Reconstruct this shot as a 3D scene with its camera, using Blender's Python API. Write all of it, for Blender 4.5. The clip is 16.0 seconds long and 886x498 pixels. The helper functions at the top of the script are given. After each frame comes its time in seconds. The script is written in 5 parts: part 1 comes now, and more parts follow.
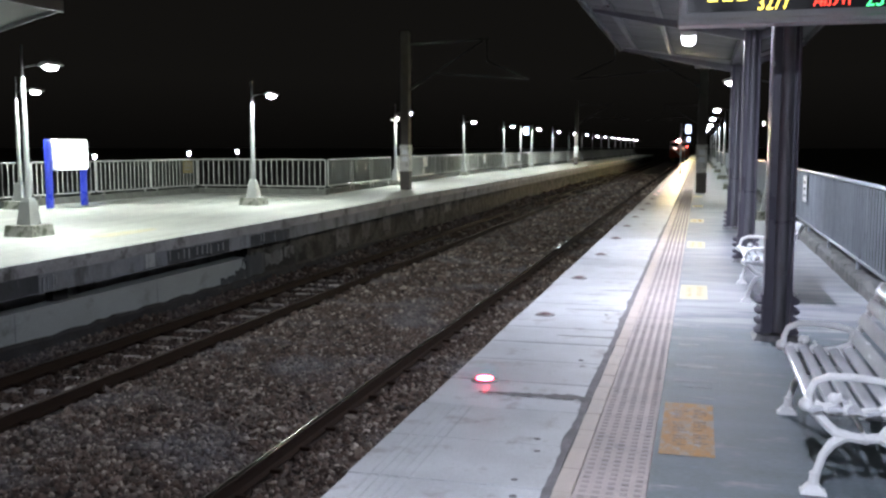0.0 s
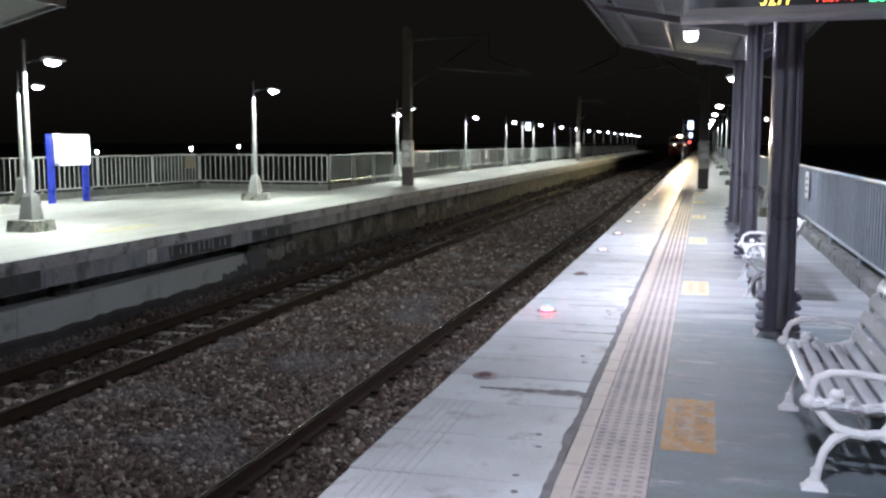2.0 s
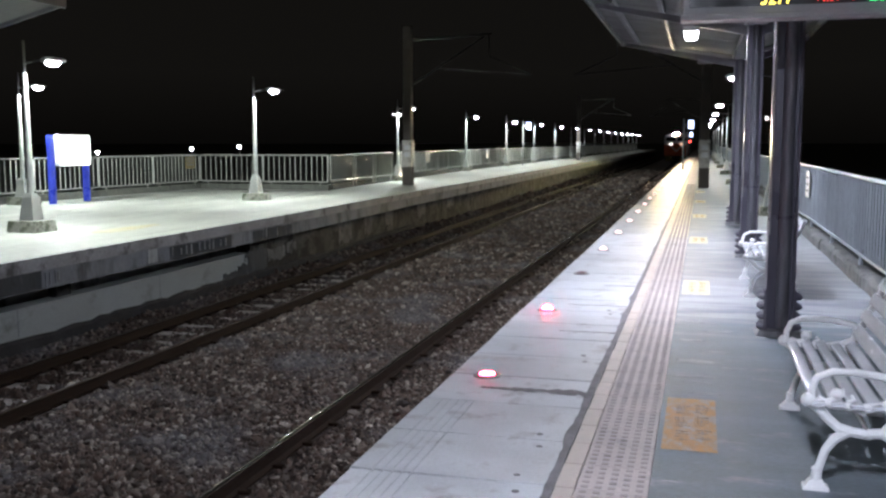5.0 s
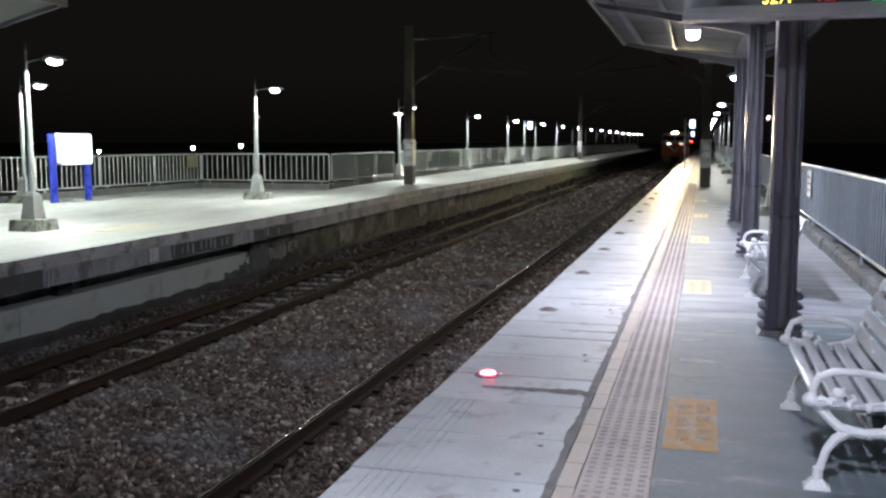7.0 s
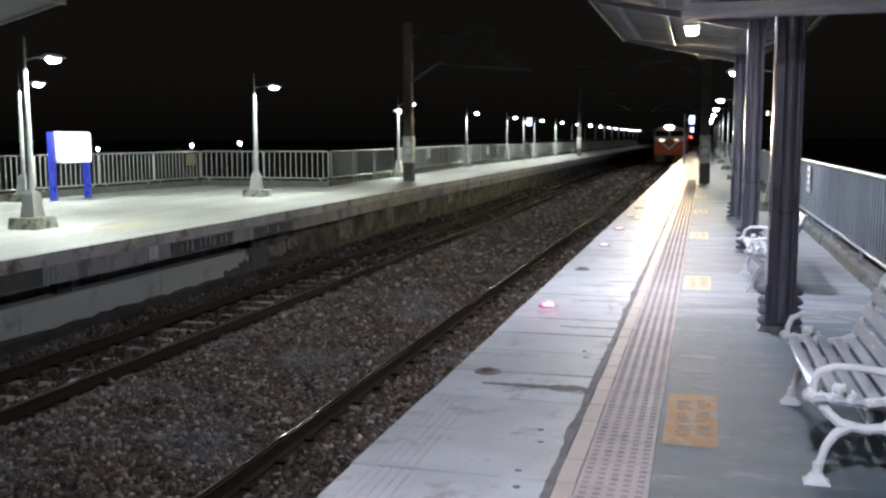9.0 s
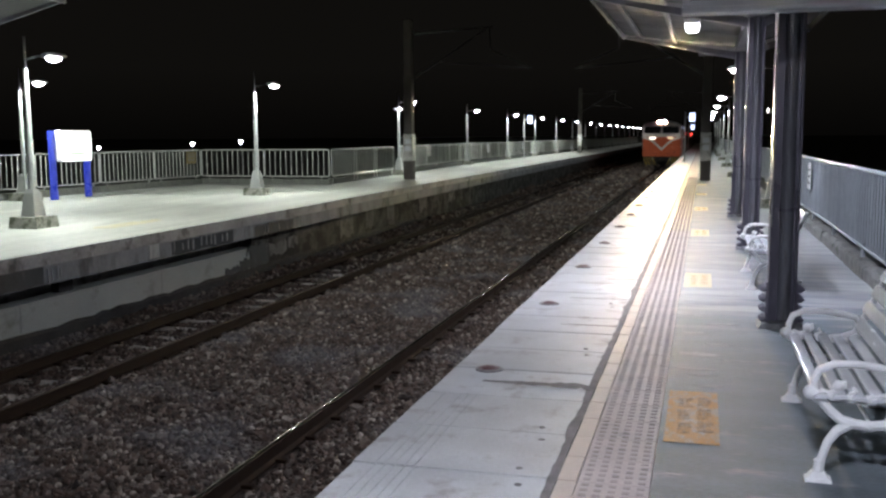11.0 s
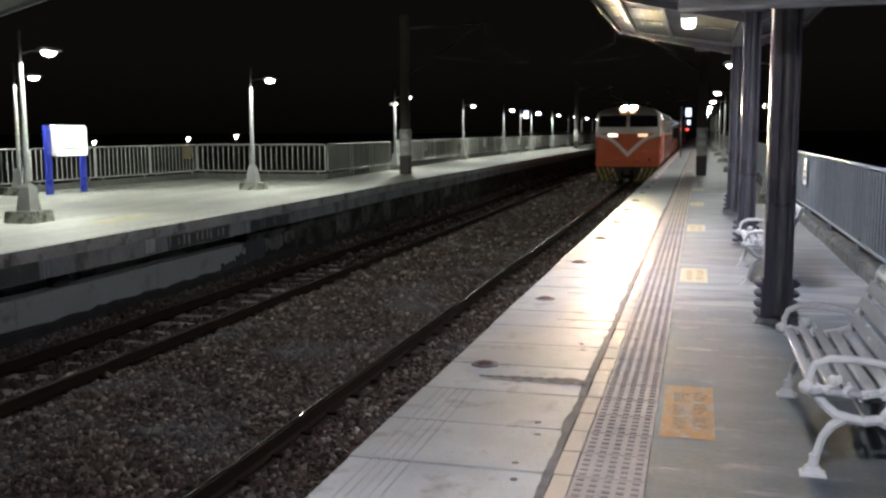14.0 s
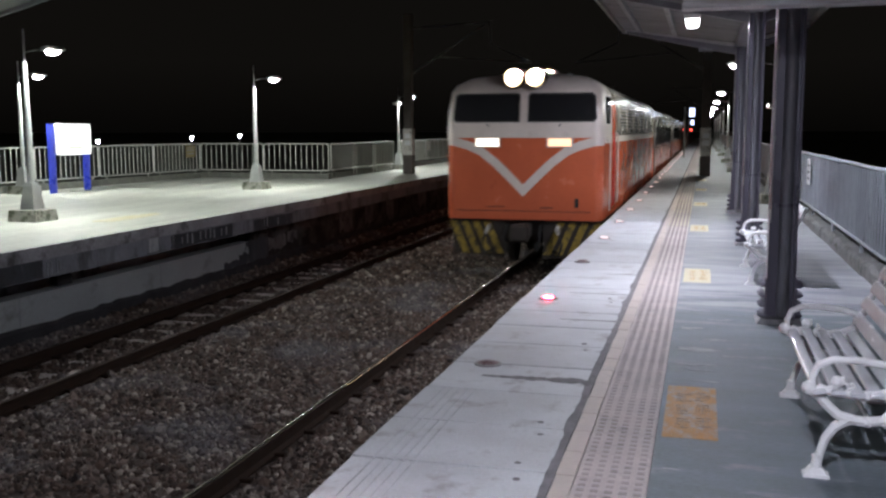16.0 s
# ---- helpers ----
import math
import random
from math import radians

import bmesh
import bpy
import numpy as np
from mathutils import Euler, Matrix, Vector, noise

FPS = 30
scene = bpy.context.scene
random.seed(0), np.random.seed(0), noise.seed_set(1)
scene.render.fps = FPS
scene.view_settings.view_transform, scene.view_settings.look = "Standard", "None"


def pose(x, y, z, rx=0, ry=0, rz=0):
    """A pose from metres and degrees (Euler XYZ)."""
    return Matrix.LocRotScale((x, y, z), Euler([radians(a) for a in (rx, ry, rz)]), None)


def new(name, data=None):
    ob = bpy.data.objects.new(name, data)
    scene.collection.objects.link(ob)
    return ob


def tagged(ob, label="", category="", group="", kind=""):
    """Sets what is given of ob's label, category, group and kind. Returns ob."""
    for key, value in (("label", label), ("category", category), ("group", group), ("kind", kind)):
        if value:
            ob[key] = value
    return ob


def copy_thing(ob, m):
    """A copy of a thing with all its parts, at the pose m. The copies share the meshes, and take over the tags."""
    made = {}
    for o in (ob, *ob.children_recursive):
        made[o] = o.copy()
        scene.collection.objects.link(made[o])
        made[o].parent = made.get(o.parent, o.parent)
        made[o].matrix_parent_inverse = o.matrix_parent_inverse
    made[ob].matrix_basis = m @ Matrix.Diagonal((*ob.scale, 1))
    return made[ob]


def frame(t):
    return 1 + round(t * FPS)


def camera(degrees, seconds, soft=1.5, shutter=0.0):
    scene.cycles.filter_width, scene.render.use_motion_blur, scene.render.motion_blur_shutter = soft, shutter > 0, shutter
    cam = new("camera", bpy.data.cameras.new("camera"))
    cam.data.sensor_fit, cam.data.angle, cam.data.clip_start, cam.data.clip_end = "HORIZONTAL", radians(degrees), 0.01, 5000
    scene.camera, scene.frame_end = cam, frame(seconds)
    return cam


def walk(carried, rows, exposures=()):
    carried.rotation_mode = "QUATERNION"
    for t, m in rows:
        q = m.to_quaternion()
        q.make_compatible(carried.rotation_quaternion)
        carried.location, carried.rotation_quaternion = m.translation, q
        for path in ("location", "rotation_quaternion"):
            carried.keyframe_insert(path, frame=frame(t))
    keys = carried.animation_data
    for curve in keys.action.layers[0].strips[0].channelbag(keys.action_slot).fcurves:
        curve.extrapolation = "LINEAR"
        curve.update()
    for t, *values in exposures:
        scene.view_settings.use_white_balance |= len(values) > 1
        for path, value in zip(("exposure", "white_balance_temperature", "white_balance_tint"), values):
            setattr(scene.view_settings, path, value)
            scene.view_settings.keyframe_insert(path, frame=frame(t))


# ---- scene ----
EYE = 1.42
cam = camera(50.03, 16.0, soft=2.5, shutter=0.5)
walk(cam, [
    (0, pose(0, 0, EYE, 83.882, -0.010, 15.071)),
    (0.5, pose(0, 0, EYE, 83.863, -0.040, 15.074)),
    (1, pose(0, 0, EYE, 83.797, -0.073, 15.110)),
    (1.5, pose(0, 0, EYE, 83.692, -0.090, 15.180)),
    (2, pose(0, 0, EYE, 83.620, -0.076, 15.185)),
    (2.5, pose(0, 0, EYE, 83.597, -0.084, 15.145)),
    (3, pose(0, 0, EYE, 83.598, -0.053, 15.104)),
    (3.5, pose(0, 0, EYE, 83.601, -0.011, 15.102)),
    (4, pose(0, 0, EYE, 83.607, 0.035, 15.132)),
    (6.5, pose(0, 0, EYE, 83.586, -0.034, 15.306)),
    (7, pose(0, 0, EYE, 83.560, -0.027, 15.293)),
    (7.5, pose(0, 0, EYE, 83.525, 0.027, 15.257)),
    (8, pose(0, 0, EYE, 83.491, 0.091, 15.229)),
    (8.5, pose(0, 0, EYE, 83.430, 0.122, 15.224)),
    (9, pose(0, 0, EYE, 83.365, 0.174, 15.247)),
    (11.5, pose(0, 0, EYE, 83.164, 0.355, 15.243)),
    (12, pose(0, 0, EYE, 83.047, 0.425, 15.184)),
    (12.5, pose(0, 0, EYE, 82.937, 0.440, 15.094)),
    (13, pose(0, 0, EYE, 82.887, 0.417, 15.024)),
    (13.5, pose(0, 0, EYE, 82.900, 0.352, 15.020)),
    (14, pose(0, 0, EYE, 82.939, 0.244, 15.051)),
    (14.5, pose(0, 0, EYE, 82.946, 0.142, 15.090)),
    (15, pose(0, 0, EYE, 82.940, 0.084, 15.150)),
    (15.5, pose(0, 0, EYE, 82.937, 0.109, 15.207)),
    (16, pose(0, 0, EYE, 82.919, 0.127, 15.250)),
], exposures=[(0, 0.46, 6500, 10), (4, 0.42, 6500, 10), (7, 0.35, 6500, 10), (9, 0.25, 6550, 10), (12, -0.02, 6750, 10), (12.5, -0.08, 6800, 10), (14.5, -0.26, 7050, 10), (15.5, -0.06, 7050, 11), (16, 0.08, 6800, 12)])

# ---------------------------------------------------------------- world and lamps
world = bpy.data.worlds.new("night")
scene.world = world
world.use_nodes = True
# a nearly black night sky, darkest along the flat horizon
wn, wl = world.node_tree.nodes.new, world.node_tree.links.new
sky_co, sky_xyz, sky_ramp = wn("ShaderNodeTexCoord"), wn("ShaderNodeSeparateXYZ"), wn("ShaderNodeValToRGB")
wl(sky_co.outputs["Generated"], sky_xyz.inputs[0])
wl(sky_xyz.outputs["Z"], sky_ramp.inputs[0])
sky_ramp.color_ramp.elements[0].position, sky_ramp.color_ramp.elements[0].color = 0.0, (0.17, 0.155, 0.14, 1)
sky_ramp.color_ramp.elements[1].position, sky_ramp.color_ramp.elements[1].color = 0.07, (0.40, 0.37, 0.33, 1)
wl(sky_ramp.outputs[0], world.node_tree.nodes["Background"].inputs[0])
world.node_tree.nodes["Background"].inputs[1].default_value = 0.011

COOL = (0.90, 0.98, 0.97)
TUBE = (0.785, 0.84, 1.0)


def area_light(name, m, power, colour, sx, sy, spread=180):
    data = bpy.data.lights.new(name, "AREA")
    data.energy, data.color, data.shape, data.size, data.size_y = power, colour, "RECTANGLE", sx, sy
    data.spread = radians(spread)
    ob = new(name, data)
    ob.matrix_world = m
    return ob


def bulb(name, m, power, colour):
    data = bpy.data.lights.new(name, "SPOT")
    data.energy, data.color, data.shadow_soft_size = power, colour, 0.07
    data.spot_size, data.spot_blend = radians(177), 0.12
    ob = new(name, data)
    ob.matrix_world = m
    return ob


# street lamps on the far platform: pole x, pole y
FAR_LAMPS = [(-10.37, 12.95), (-10.65, 21.5), (-11.0, 34.0), (-11.5, 46.7), (-11.6, 57.4), (-11.55, 67.0), (-11.6, 77.3)]
FAR_LAMPS += [(-11.6, 77.3 + 9.9 * i) for i in range(1, 11)]
FAR_SIDE_LAMP = (-15.1, 18.62)
NEAR_LAMPS = [(1.06, 33.9), (1.04, 44.2), (1.04, 55.6), (1.02, 66.6), (1.02, 77.2), (1.0, 88.0), (1.0, 98.5)]
P_FAR, P_NEAR, P_TUBE = 455, 230, 136
TUBES = [(-0.05, -6.0), (-0.04, 0.9), (-0.05, 9.0), (-0.2, 14.0)]

for x, y in FAR_LAMPS:
    if y < 80:
        bulb("lamp_light", pose(x + 0.53, y, 2.54), P_FAR, COOL)
bulb("lamp_light", pose(FAR_SIDE_LAMP[0] + 0.53, FAR_SIDE_LAMP[1], 2.54), P_FAR, COOL)
bulb("lamp_light", pose(0.57, 19.5, 2.54), P_NEAR, COOL)
for x, y in NEAR_LAMPS[:4]:
    bulb("lamp_light", pose(x - 0.53, y, 2.54), P_NEAR, COOL)
for x, y in TUBES:
    area_light("tube_light", pose(x, y, 2.845), P_TUBE * (1.25 if y < 2 else 0.88), TUBE, 0.02, 0.26)
# added tube, out of view, that brightens the far canopy's underside
area_light("tube_light", pose(-9.6, 7.0, 2.725), P_TUBE * 0.6, TUBE, 0.02, 0.26)

# ---------------------------------------------------------------- materials
def nodes_of(name):
    m = bpy.data.materials.new(name)
    m.use_nodes = True
    nt = m.node_tree
    return m, nt, nt.nodes["Principled BSDF"]


def mat(name, col, rough=0.6, metal=0.0, var=0.25, scale=2.0, fine=60.0, bump=0.2, stain=None, stain_at=0.62, rnd=0.0,
        stretch=(1, 1, 1), gloss_var=0.15, depth=0.004, spec=0.5):
    """A worn surface: broad and fine colour variation, optional stains, varied gloss and fine relief."""
    m, nt, bs = nodes_of(name)
    add, link = nt.nodes.new, nt.links.new
    tc, mp = add("ShaderNodeTexCoord"), add("ShaderNodeMapping")
    info = add("ShaderNodeObjectInfo")
    shift = add("ShaderNodeVectorMath")
    shift.operation = "SCALE"
    link(info.outputs["Location"], shift.inputs[0])
    shift.inputs["Scale"].default_value = 1.0
    both = add("ShaderNodeVectorMath")
    link(tc.outputs["Object"], both.inputs[0])
    if rnd:
        link(shift.outputs[0], both.inputs[1])
    link(both.outputs[0], mp.inputs[0])
    mp.inputs["Scale"].default_value = stretch
    n1, n2 = add("ShaderNodeTexNoise"), add("ShaderNodeTexNoise")
    for n, s, d in ((n1, scale, 5), (n2, fine, 3)):
        link(mp.outputs[0], n.inputs["Vector"])
        n.inputs["Scale"].default_value, n.inputs["Detail"].default_value = s, d
        n.inputs["Roughness"].default_value = 0.6
    mix = add("ShaderNodeMath")
    mix.operation = "MULTIPLY_ADD"
    link(n2.outputs[0], mix.inputs[0])
    mix.inputs[1].default_value = 0.35
    half = add("ShaderNodeMath")
    half.operation = "MULTIPLY"
    link(n1.outputs[0], half.inputs[0])
    half.inputs[1].default_value = 0.65
    link(half.outputs[0], mix.inputs[2])
    ramp = add("ShaderNodeValToRGB")
    link(mix.outputs[0], ramp.inputs[0])
    lo = [c * (1 - var) for c in col]
    hi = [min(1, c * (1 + var)) for c in col]
    ramp.color_ramp.elements[0].position, ramp.color_ramp.elements[0].color = 0.36, (*lo, 1)
    ramp.color_ramp.elements[1].position, ramp.color_ramp.elements[1].color = 0.64, (*hi, 1)
    out = ramp.outputs[0]
    if stain:
        n3 = add("ShaderNodeTexNoise")
        link(mp.outputs[0], n3.inputs["Vector"])
        n3.inputs["Scale"].default_value, n3.inputs["Detail"].default_value = scale * 1.7, 8
        n3.inputs["Roughness"].default_value = 0.68
        r3 = add("ShaderNodeValToRGB")
        link(n3.outputs[0], r3.inputs[0])
        r3.color_ramp.elements[0].position, r3.color_ramp.elements[1].position = stain_at - 0.07, stain_at + 0.06
        mx = add("ShaderNodeMix")
        mx.data_type = "RGBA"
        link(r3.outputs[0], mx.inputs["Factor"])
        link(out, mx.inputs["A"])
        mx.inputs["B"].default_value = (*stain, 1)
        out = mx.outputs["Result"]
    if rnd:
        mr = add("ShaderNodeMapRange")
        link(info.outputs["Random"], mr.inputs[0])
        mr.inputs["To Min"].default_value, mr.inputs["To Max"].default_value = 1 - rnd, 1 + rnd
        mul = add("ShaderNodeVectorMath")
        mul.operation = "SCALE"
        link(out, mul.inputs[0])
        link(mr.outputs[0], mul.inputs["Scale"])
        out = mul.outputs[0]
    link(out, bs.inputs["Base Color"])
    rr = add("ShaderNodeMapRange")
    link(n1.outputs[0], rr.inputs[0])
    rr.inputs["From Min"].default_value, rr.inputs["From Max"].default_value = 0.3, 0.7
    rr.inputs["To Min"].default_value, rr.inputs["To Max"].default_value = max(0.03, rough - gloss_var), min(1, rough + gloss_var)
    link(rr.outputs[0], bs.inputs["Roughness"])
    bs.inputs["Metallic"].default_value = metal
    bs.inputs["Specular IOR Level"].default_value = spec
    if bump:
        bp = add("ShaderNodeBump")
        link(mix.outputs[0], bp.inputs["Height"])
        bp.inputs["Strength"].default_value, bp.inputs["Distance"].default_value = bump, depth
        link(bp.outputs[0], bs.inputs["Normal"])
    return m


def glow(name, col, strength, base=0.5):
    m, nt, bs = nodes_of(name)
    bs.inputs["Base Color"].default_value = (*[c * base for c in col], 1)
    bs.inputs["Emission Color"].default_value = (*col, 1)
    bs.inputs["Emission Strength"].default_value = strength
    bs.inputs["Roughness"].default_value = 0.3
    return m


def island_mat(name, cols, rough=0.8, bump=0.4):
    """Loose stones: every stone has a colour of its own."""
    m, nt, bs = nodes_of(name)
    add, link = nt.nodes.new, nt.links.new
    geo, ramp = add("ShaderNodeNewGeometry"), add("ShaderNodeValToRGB")
    link(geo.outputs["Random Per Island"], ramp.inputs[0])
    els = ramp.color_ramp.elements
    els[0].color, els[1].color = (*cols[0], 1), (*cols[-1], 1)
    for i, c in enumerate(cols[1:-1]):
        e = els.new((i + 1) / (len(cols) - 1))
        e.color = (*c, 1)
    tc, n = add("ShaderNodeTexCoord"), add("ShaderNodeTexNoise")
    link(tc.outputs["Object"], n.inputs["Vector"])
    n.inputs["Scale"].default_value, n.inputs["Detail"].default_value = 45, 4
    # pale dusty drifts, a metre or two across
    drift, amount, dusty = add("ShaderNodeTexNoise"), add("ShaderNodeMapRange"), add("ShaderNodeMix")
    link(tc.outputs["Object"], drift.inputs["Vector"])
    drift.inputs["Scale"].default_value, drift.inputs["Detail"].default_value = 0.75, 5
    link(drift.outputs[0], amount.inputs[0])
    amount.inputs["From Min"].default_value, amount.inputs["From Max"].default_value, amount.inputs["To Max"].default_value = 0.5, 0.68, 0.42
    dusty.data_type = "RGBA"
    link(amount.outputs[0], dusty.inputs["Factor"])
    link(ramp.outputs[0], dusty.inputs["A"])
    dusty.inputs["B"].default_value = (0.20, 0.20, 0.215, 1)
    mul = add("ShaderNodeMix")
    mul.data_type, mul.blend_type = "RGBA", "OVERLAY"
    mul.inputs["Factor"].default_value = 0.5
    link(dusty.outputs["Result"], mul.inputs["A"])
    link(n.outputs[0], mul.inputs["B"])
    link(mul.outputs["Result"], bs.inputs["Base Color"])
    bp = add("ShaderNodeBump")
    link(n.outputs[0], bp.inputs["Height"])
    bp.inputs["Strength"].default_value, bp.inputs["Distance"].default_value = bump, 0.01
    link(bp.outputs[0], bs.inputs["Normal"])
    bs.inputs["Roughness"].default_value = rough
    return m


def glass(name, col=(0.02, 0.02, 0.022), rough=0.05):
    m, nt, bs = nodes_of(name)
    bs.inputs["Base Color"].default_value = (*col, 1)
    bs.inputs["Roughness"].default_value = rough
    bs.inputs["Specular IOR Level"].default_value = 0.7
    return m


SLAB = mat("edge slab concrete", (0.545, 0.555, 0.575), 0.52, var=0.16, scale=2.2, fine=70, bump=0.25, stain=(0.36, 0.34, 0.35), stain_at=0.62, rnd=0.05)
FAR_FLOOR = mat("far platform concrete", (0.45, 0.465, 0.41), 0.7, var=0.26, scale=0.7, fine=20, bump=0.2, stain=(0.31, 0.31, 0.265), stain_at=0.63, stretch=(1.8, 0.28, 1))
JOINT = mat("dark joint filler", (0.12, 0.115, 0.12), 0.9, var=0.4, scale=6, fine=60, bump=0.5)
MORTAR = mat("old mortar", (0.19, 0.18, 0.19), 0.85, var=0.35, scale=9, fine=60, bump=0.4)
TILE = mat("tactile tile", (0.50, 0.43, 0.415), 0.72, var=0.12, scale=4, fine=60, bump=0.15, stain=(0.33, 0.29, 0.29), stain_at=0.66, rnd=0.07)
TILE_YELLOW = mat("yellowed tactile tile", (0.52, 0.455, 0.335), 0.6, var=0.14, scale=4, fine=60, bump=0.15, stain=(0.38, 0.33, 0.27), stain_at=0.62, rnd=0.08)
TILE_STUD = mat("dark tactile stud", (0.37, 0.315, 0.305), 0.72, var=0.2, scale=4, fine=60, bump=0.1, stain=(0.24, 0.21, 0.205), stain_at=0.6, rnd=0.08)
BORDER = mat("border tile", (0.54, 0.46, 0.415), 0.6, var=0.1, scale=5, fine=60, bump=0.15, stain=(0.36, 0.31, 0.3), stain_at=0.68, rnd=0.06)
YELLOW = mat("worn yellow paint", (0.41, 0.20, 0.04), 0.7, var=0.25, scale=6, fine=60, bump=0.2, stain=(0.38, 0.31, 0.23), stain_at=0.54, stretch=(1.3, 0.8, 1))
# worn yellow paint, paled because headlamp light is put into its colour
LIT_YELLOW = mat("worn yellow paint with lamplight in its colour", (0.52, 0.46, 0.29), 0.6, var=0.2, scale=7, fine=60, bump=0.2, stain=(0.45, 0.42, 0.36), stain_at=0.6)
FADED = mat("faded lettering", (0.46, 0.34, 0.20), 0.6, var=0.25, scale=14, stain=(0.48, 0.31, 0.11), stain_at=0.5)
WORN = mat("worn dark lettering", (0.21, 0.125, 0.06), 0.7, var=0.25, scale=14, stain=(0.40, 0.22, 0.07), stain_at=0.52)
WALL = mat("platform wall concrete", (0.32, 0.32, 0.34), 0.8, var=0.3, scale=1.2, fine=30, bump=0.4, stain=(0.09, 0.09, 0.09), stain_at=0.6)
STREAK = mat("water-streaked concrete", (0.20, 0.21, 0.235), 0.8, var=0.28, scale=0.8, fine=26, bump=0.4, stain=(0.085, 0.09, 0.10), stain_at=0.57, stretch=(1.6, 1.6, 0.6))
PLASTER = mat("old plaster", (0.13, 0.13, 0.135), 0.85, var=0.4, scale=2.2, fine=26, bump=0.5, stain=(0.05, 0.05, 0.05), stain_at=0.56, spec=0.25)
DAMP = mat("damp blackened concrete", (0.045, 0.05, 0.058), 0.85, var=0.4, scale=2.0, fine=26, bump=0.5, stain=(0.11, 0.115, 0.125), stain_at=0.62, stretch=(2.5, 2.5, 0.5))
LIME = mat("lime runs", (0.34, 0.35, 0.37), 0.8, var=0.25, scale=6, fine=30, bump=0.3, stain=(0.14, 0.145, 0.15), stain_at=0.6, stretch=(1, 1, 0.3))
WALL_FOOT = mat("dark wall foot", (0.038, 0.037, 0.040), 0.9, var=0.4, scale=2.5, fine=30, bump=0.8, depth=0.02, stain=(0.085, 0.085, 0.08), stain_at=0.66, spec=0.15)
WALL_LOW = mat("lower wall concrete", (0.29, 0.31, 0.315), 0.8, var=0.16, scale=0.7, fine=30, bump=0.3, stain=(0.17, 0.18, 0.17), stain_at=0.62, stretch=(1, 1, 1.6))
KERB = mat("rough kerb concrete", (0.15, 0.15, 0.15), 0.9, var=0.35, scale=5, fine=35, bump=0.9, depth=0.02, stain=(0.08, 0.08, 0.07), stain_at=0.58)
KERB_FAR = mat("dark mossy kerb concrete", (0.105, 0.108, 0.094), 0.9, var=0.35, scale=5, fine=35, bump=0.9, depth=0.02, stain=(0.26, 0.26, 0.23), stain_at=0.66)
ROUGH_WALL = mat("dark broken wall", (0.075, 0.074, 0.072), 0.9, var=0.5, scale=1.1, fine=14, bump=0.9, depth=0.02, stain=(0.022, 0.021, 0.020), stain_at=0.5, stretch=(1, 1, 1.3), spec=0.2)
MOSSY = mat("weathered footing concrete", (0.33, 0.33, 0.29), 0.9, var=0.3, scale=4, fine=30, bump=0.8, depth=0.015, stain=(0.10, 0.11, 0.08), stain_at=0.54)
GALV = mat("galvanised steel", (0.39, 0.405, 0.39), 0.42, 0.55, var=0.12, scale=6, fine=50, bump=0.05, rnd=0.05)
LAMP_ARM = mat("dull grey lamp arm", (0.14, 0.14, 0.14), 0.5, 0.4, var=0.1, scale=6, bump=0.03)
FENCE_FAR = mat("grey fence paint", (0.43, 0.44, 0.40), 0.45, 0.3, var=0.12, scale=6, fine=50, bump=0.05, rnd=0.08)
FENCE_NEAR = mat("blue grey fence paint", (0.33, 0.36, 0.40), 0.42, 0.2, var=0.12, scale=6, fine=50, bump=0.05, rnd=0.08)
COLUMN = mat("dark grey column paint", (0.15, 0.14, 0.182), 0.34, 0.15, var=0.06, scale=1.5, fine=60, bump=0.04)
DOWNPIPE = mat("grey downpipe", (0.185, 0.185, 0.215), 0.45, var=0.2, scale=3, fine=40, bump=0.05, stain=(0.09, 0.085, 0.09), stain_at=0.6, stretch=(1, 1, 0.15))
PIPE = mat("pale conduit", (0.42, 0.41, 0.41), 0.35, var=0.1, scale=4, bump=0.05)
CONC_MAST = mat("mast concrete", (0.10, 0.088, 0.08), 0.85, var=0.25, scale=3, fine=30, bump=0.4, stain=(0.08, 0.072, 0.066), stain_at=0.6)
SLEEVE = mat("mast sleeve panel", (0.50, 0.49, 0.46), 0.7, var=0.2, scale=5, fine=40, bump=0.1, stain=(0.2, 0.19, 0.17), stain_at=0.6)
DARK_STEEL = mat("dark steel", (0.085, 0.08, 0.078), 0.65, 0.3, var=0.25, scale=4, bump=0.1)
BLUE = mat("blue painted steel", (0.03, 0.055, 0.52), 0.35, var=0.12, scale=4, bump=0.04)
BENCH = mat("white cast iron paint", (0.82, 0.82, 0.83), 0.35, var=0.08, scale=8, fine=70, bump=0.15, stain=(0.42, 0.41, 0.41), stain_at=0.68)
SLAT = mat("glossy pale grey slat paint", (0.66, 0.67, 0.71), 0.16, var=0.10, scale=5, fine=70, bump=0.06, stretch=(1, 0.3, 1), rnd=0.05)
CANOPY = mat("canopy sheet", (0.17, 0.165, 0.175), 0.6, 0.1, var=0.12, scale=2, bump=0.1, stain=(0.2, 0.2, 0.2), stain_at=0.68)
TRIM = mat("pale edge trim", (0.55, 0.55, 0.56), 0.4, 0.2, var=0.1, scale=3, bump=0.03)
BEAM = mat("canopy steel", (0.20, 0.195, 0.22), 0.4, 0.2, var=0.12, scale=3, bump=0.05)
LED_CASE = mat("display case", (0.50, 0.50, 0.50), 0.4, var=0.1, scale=4, bump=0.03)
LED_FACE = mat("display face", (0.012, 0.01, 0.012), 0.35, var=0.1, scale=4, bump=0)
RAIL_SIDE = mat("rusty rail", (0.024, 0.014, 0.010), 0.85, 0.0, var=0.3, scale=8, fine=60, bump=0.3, spec=0.12)
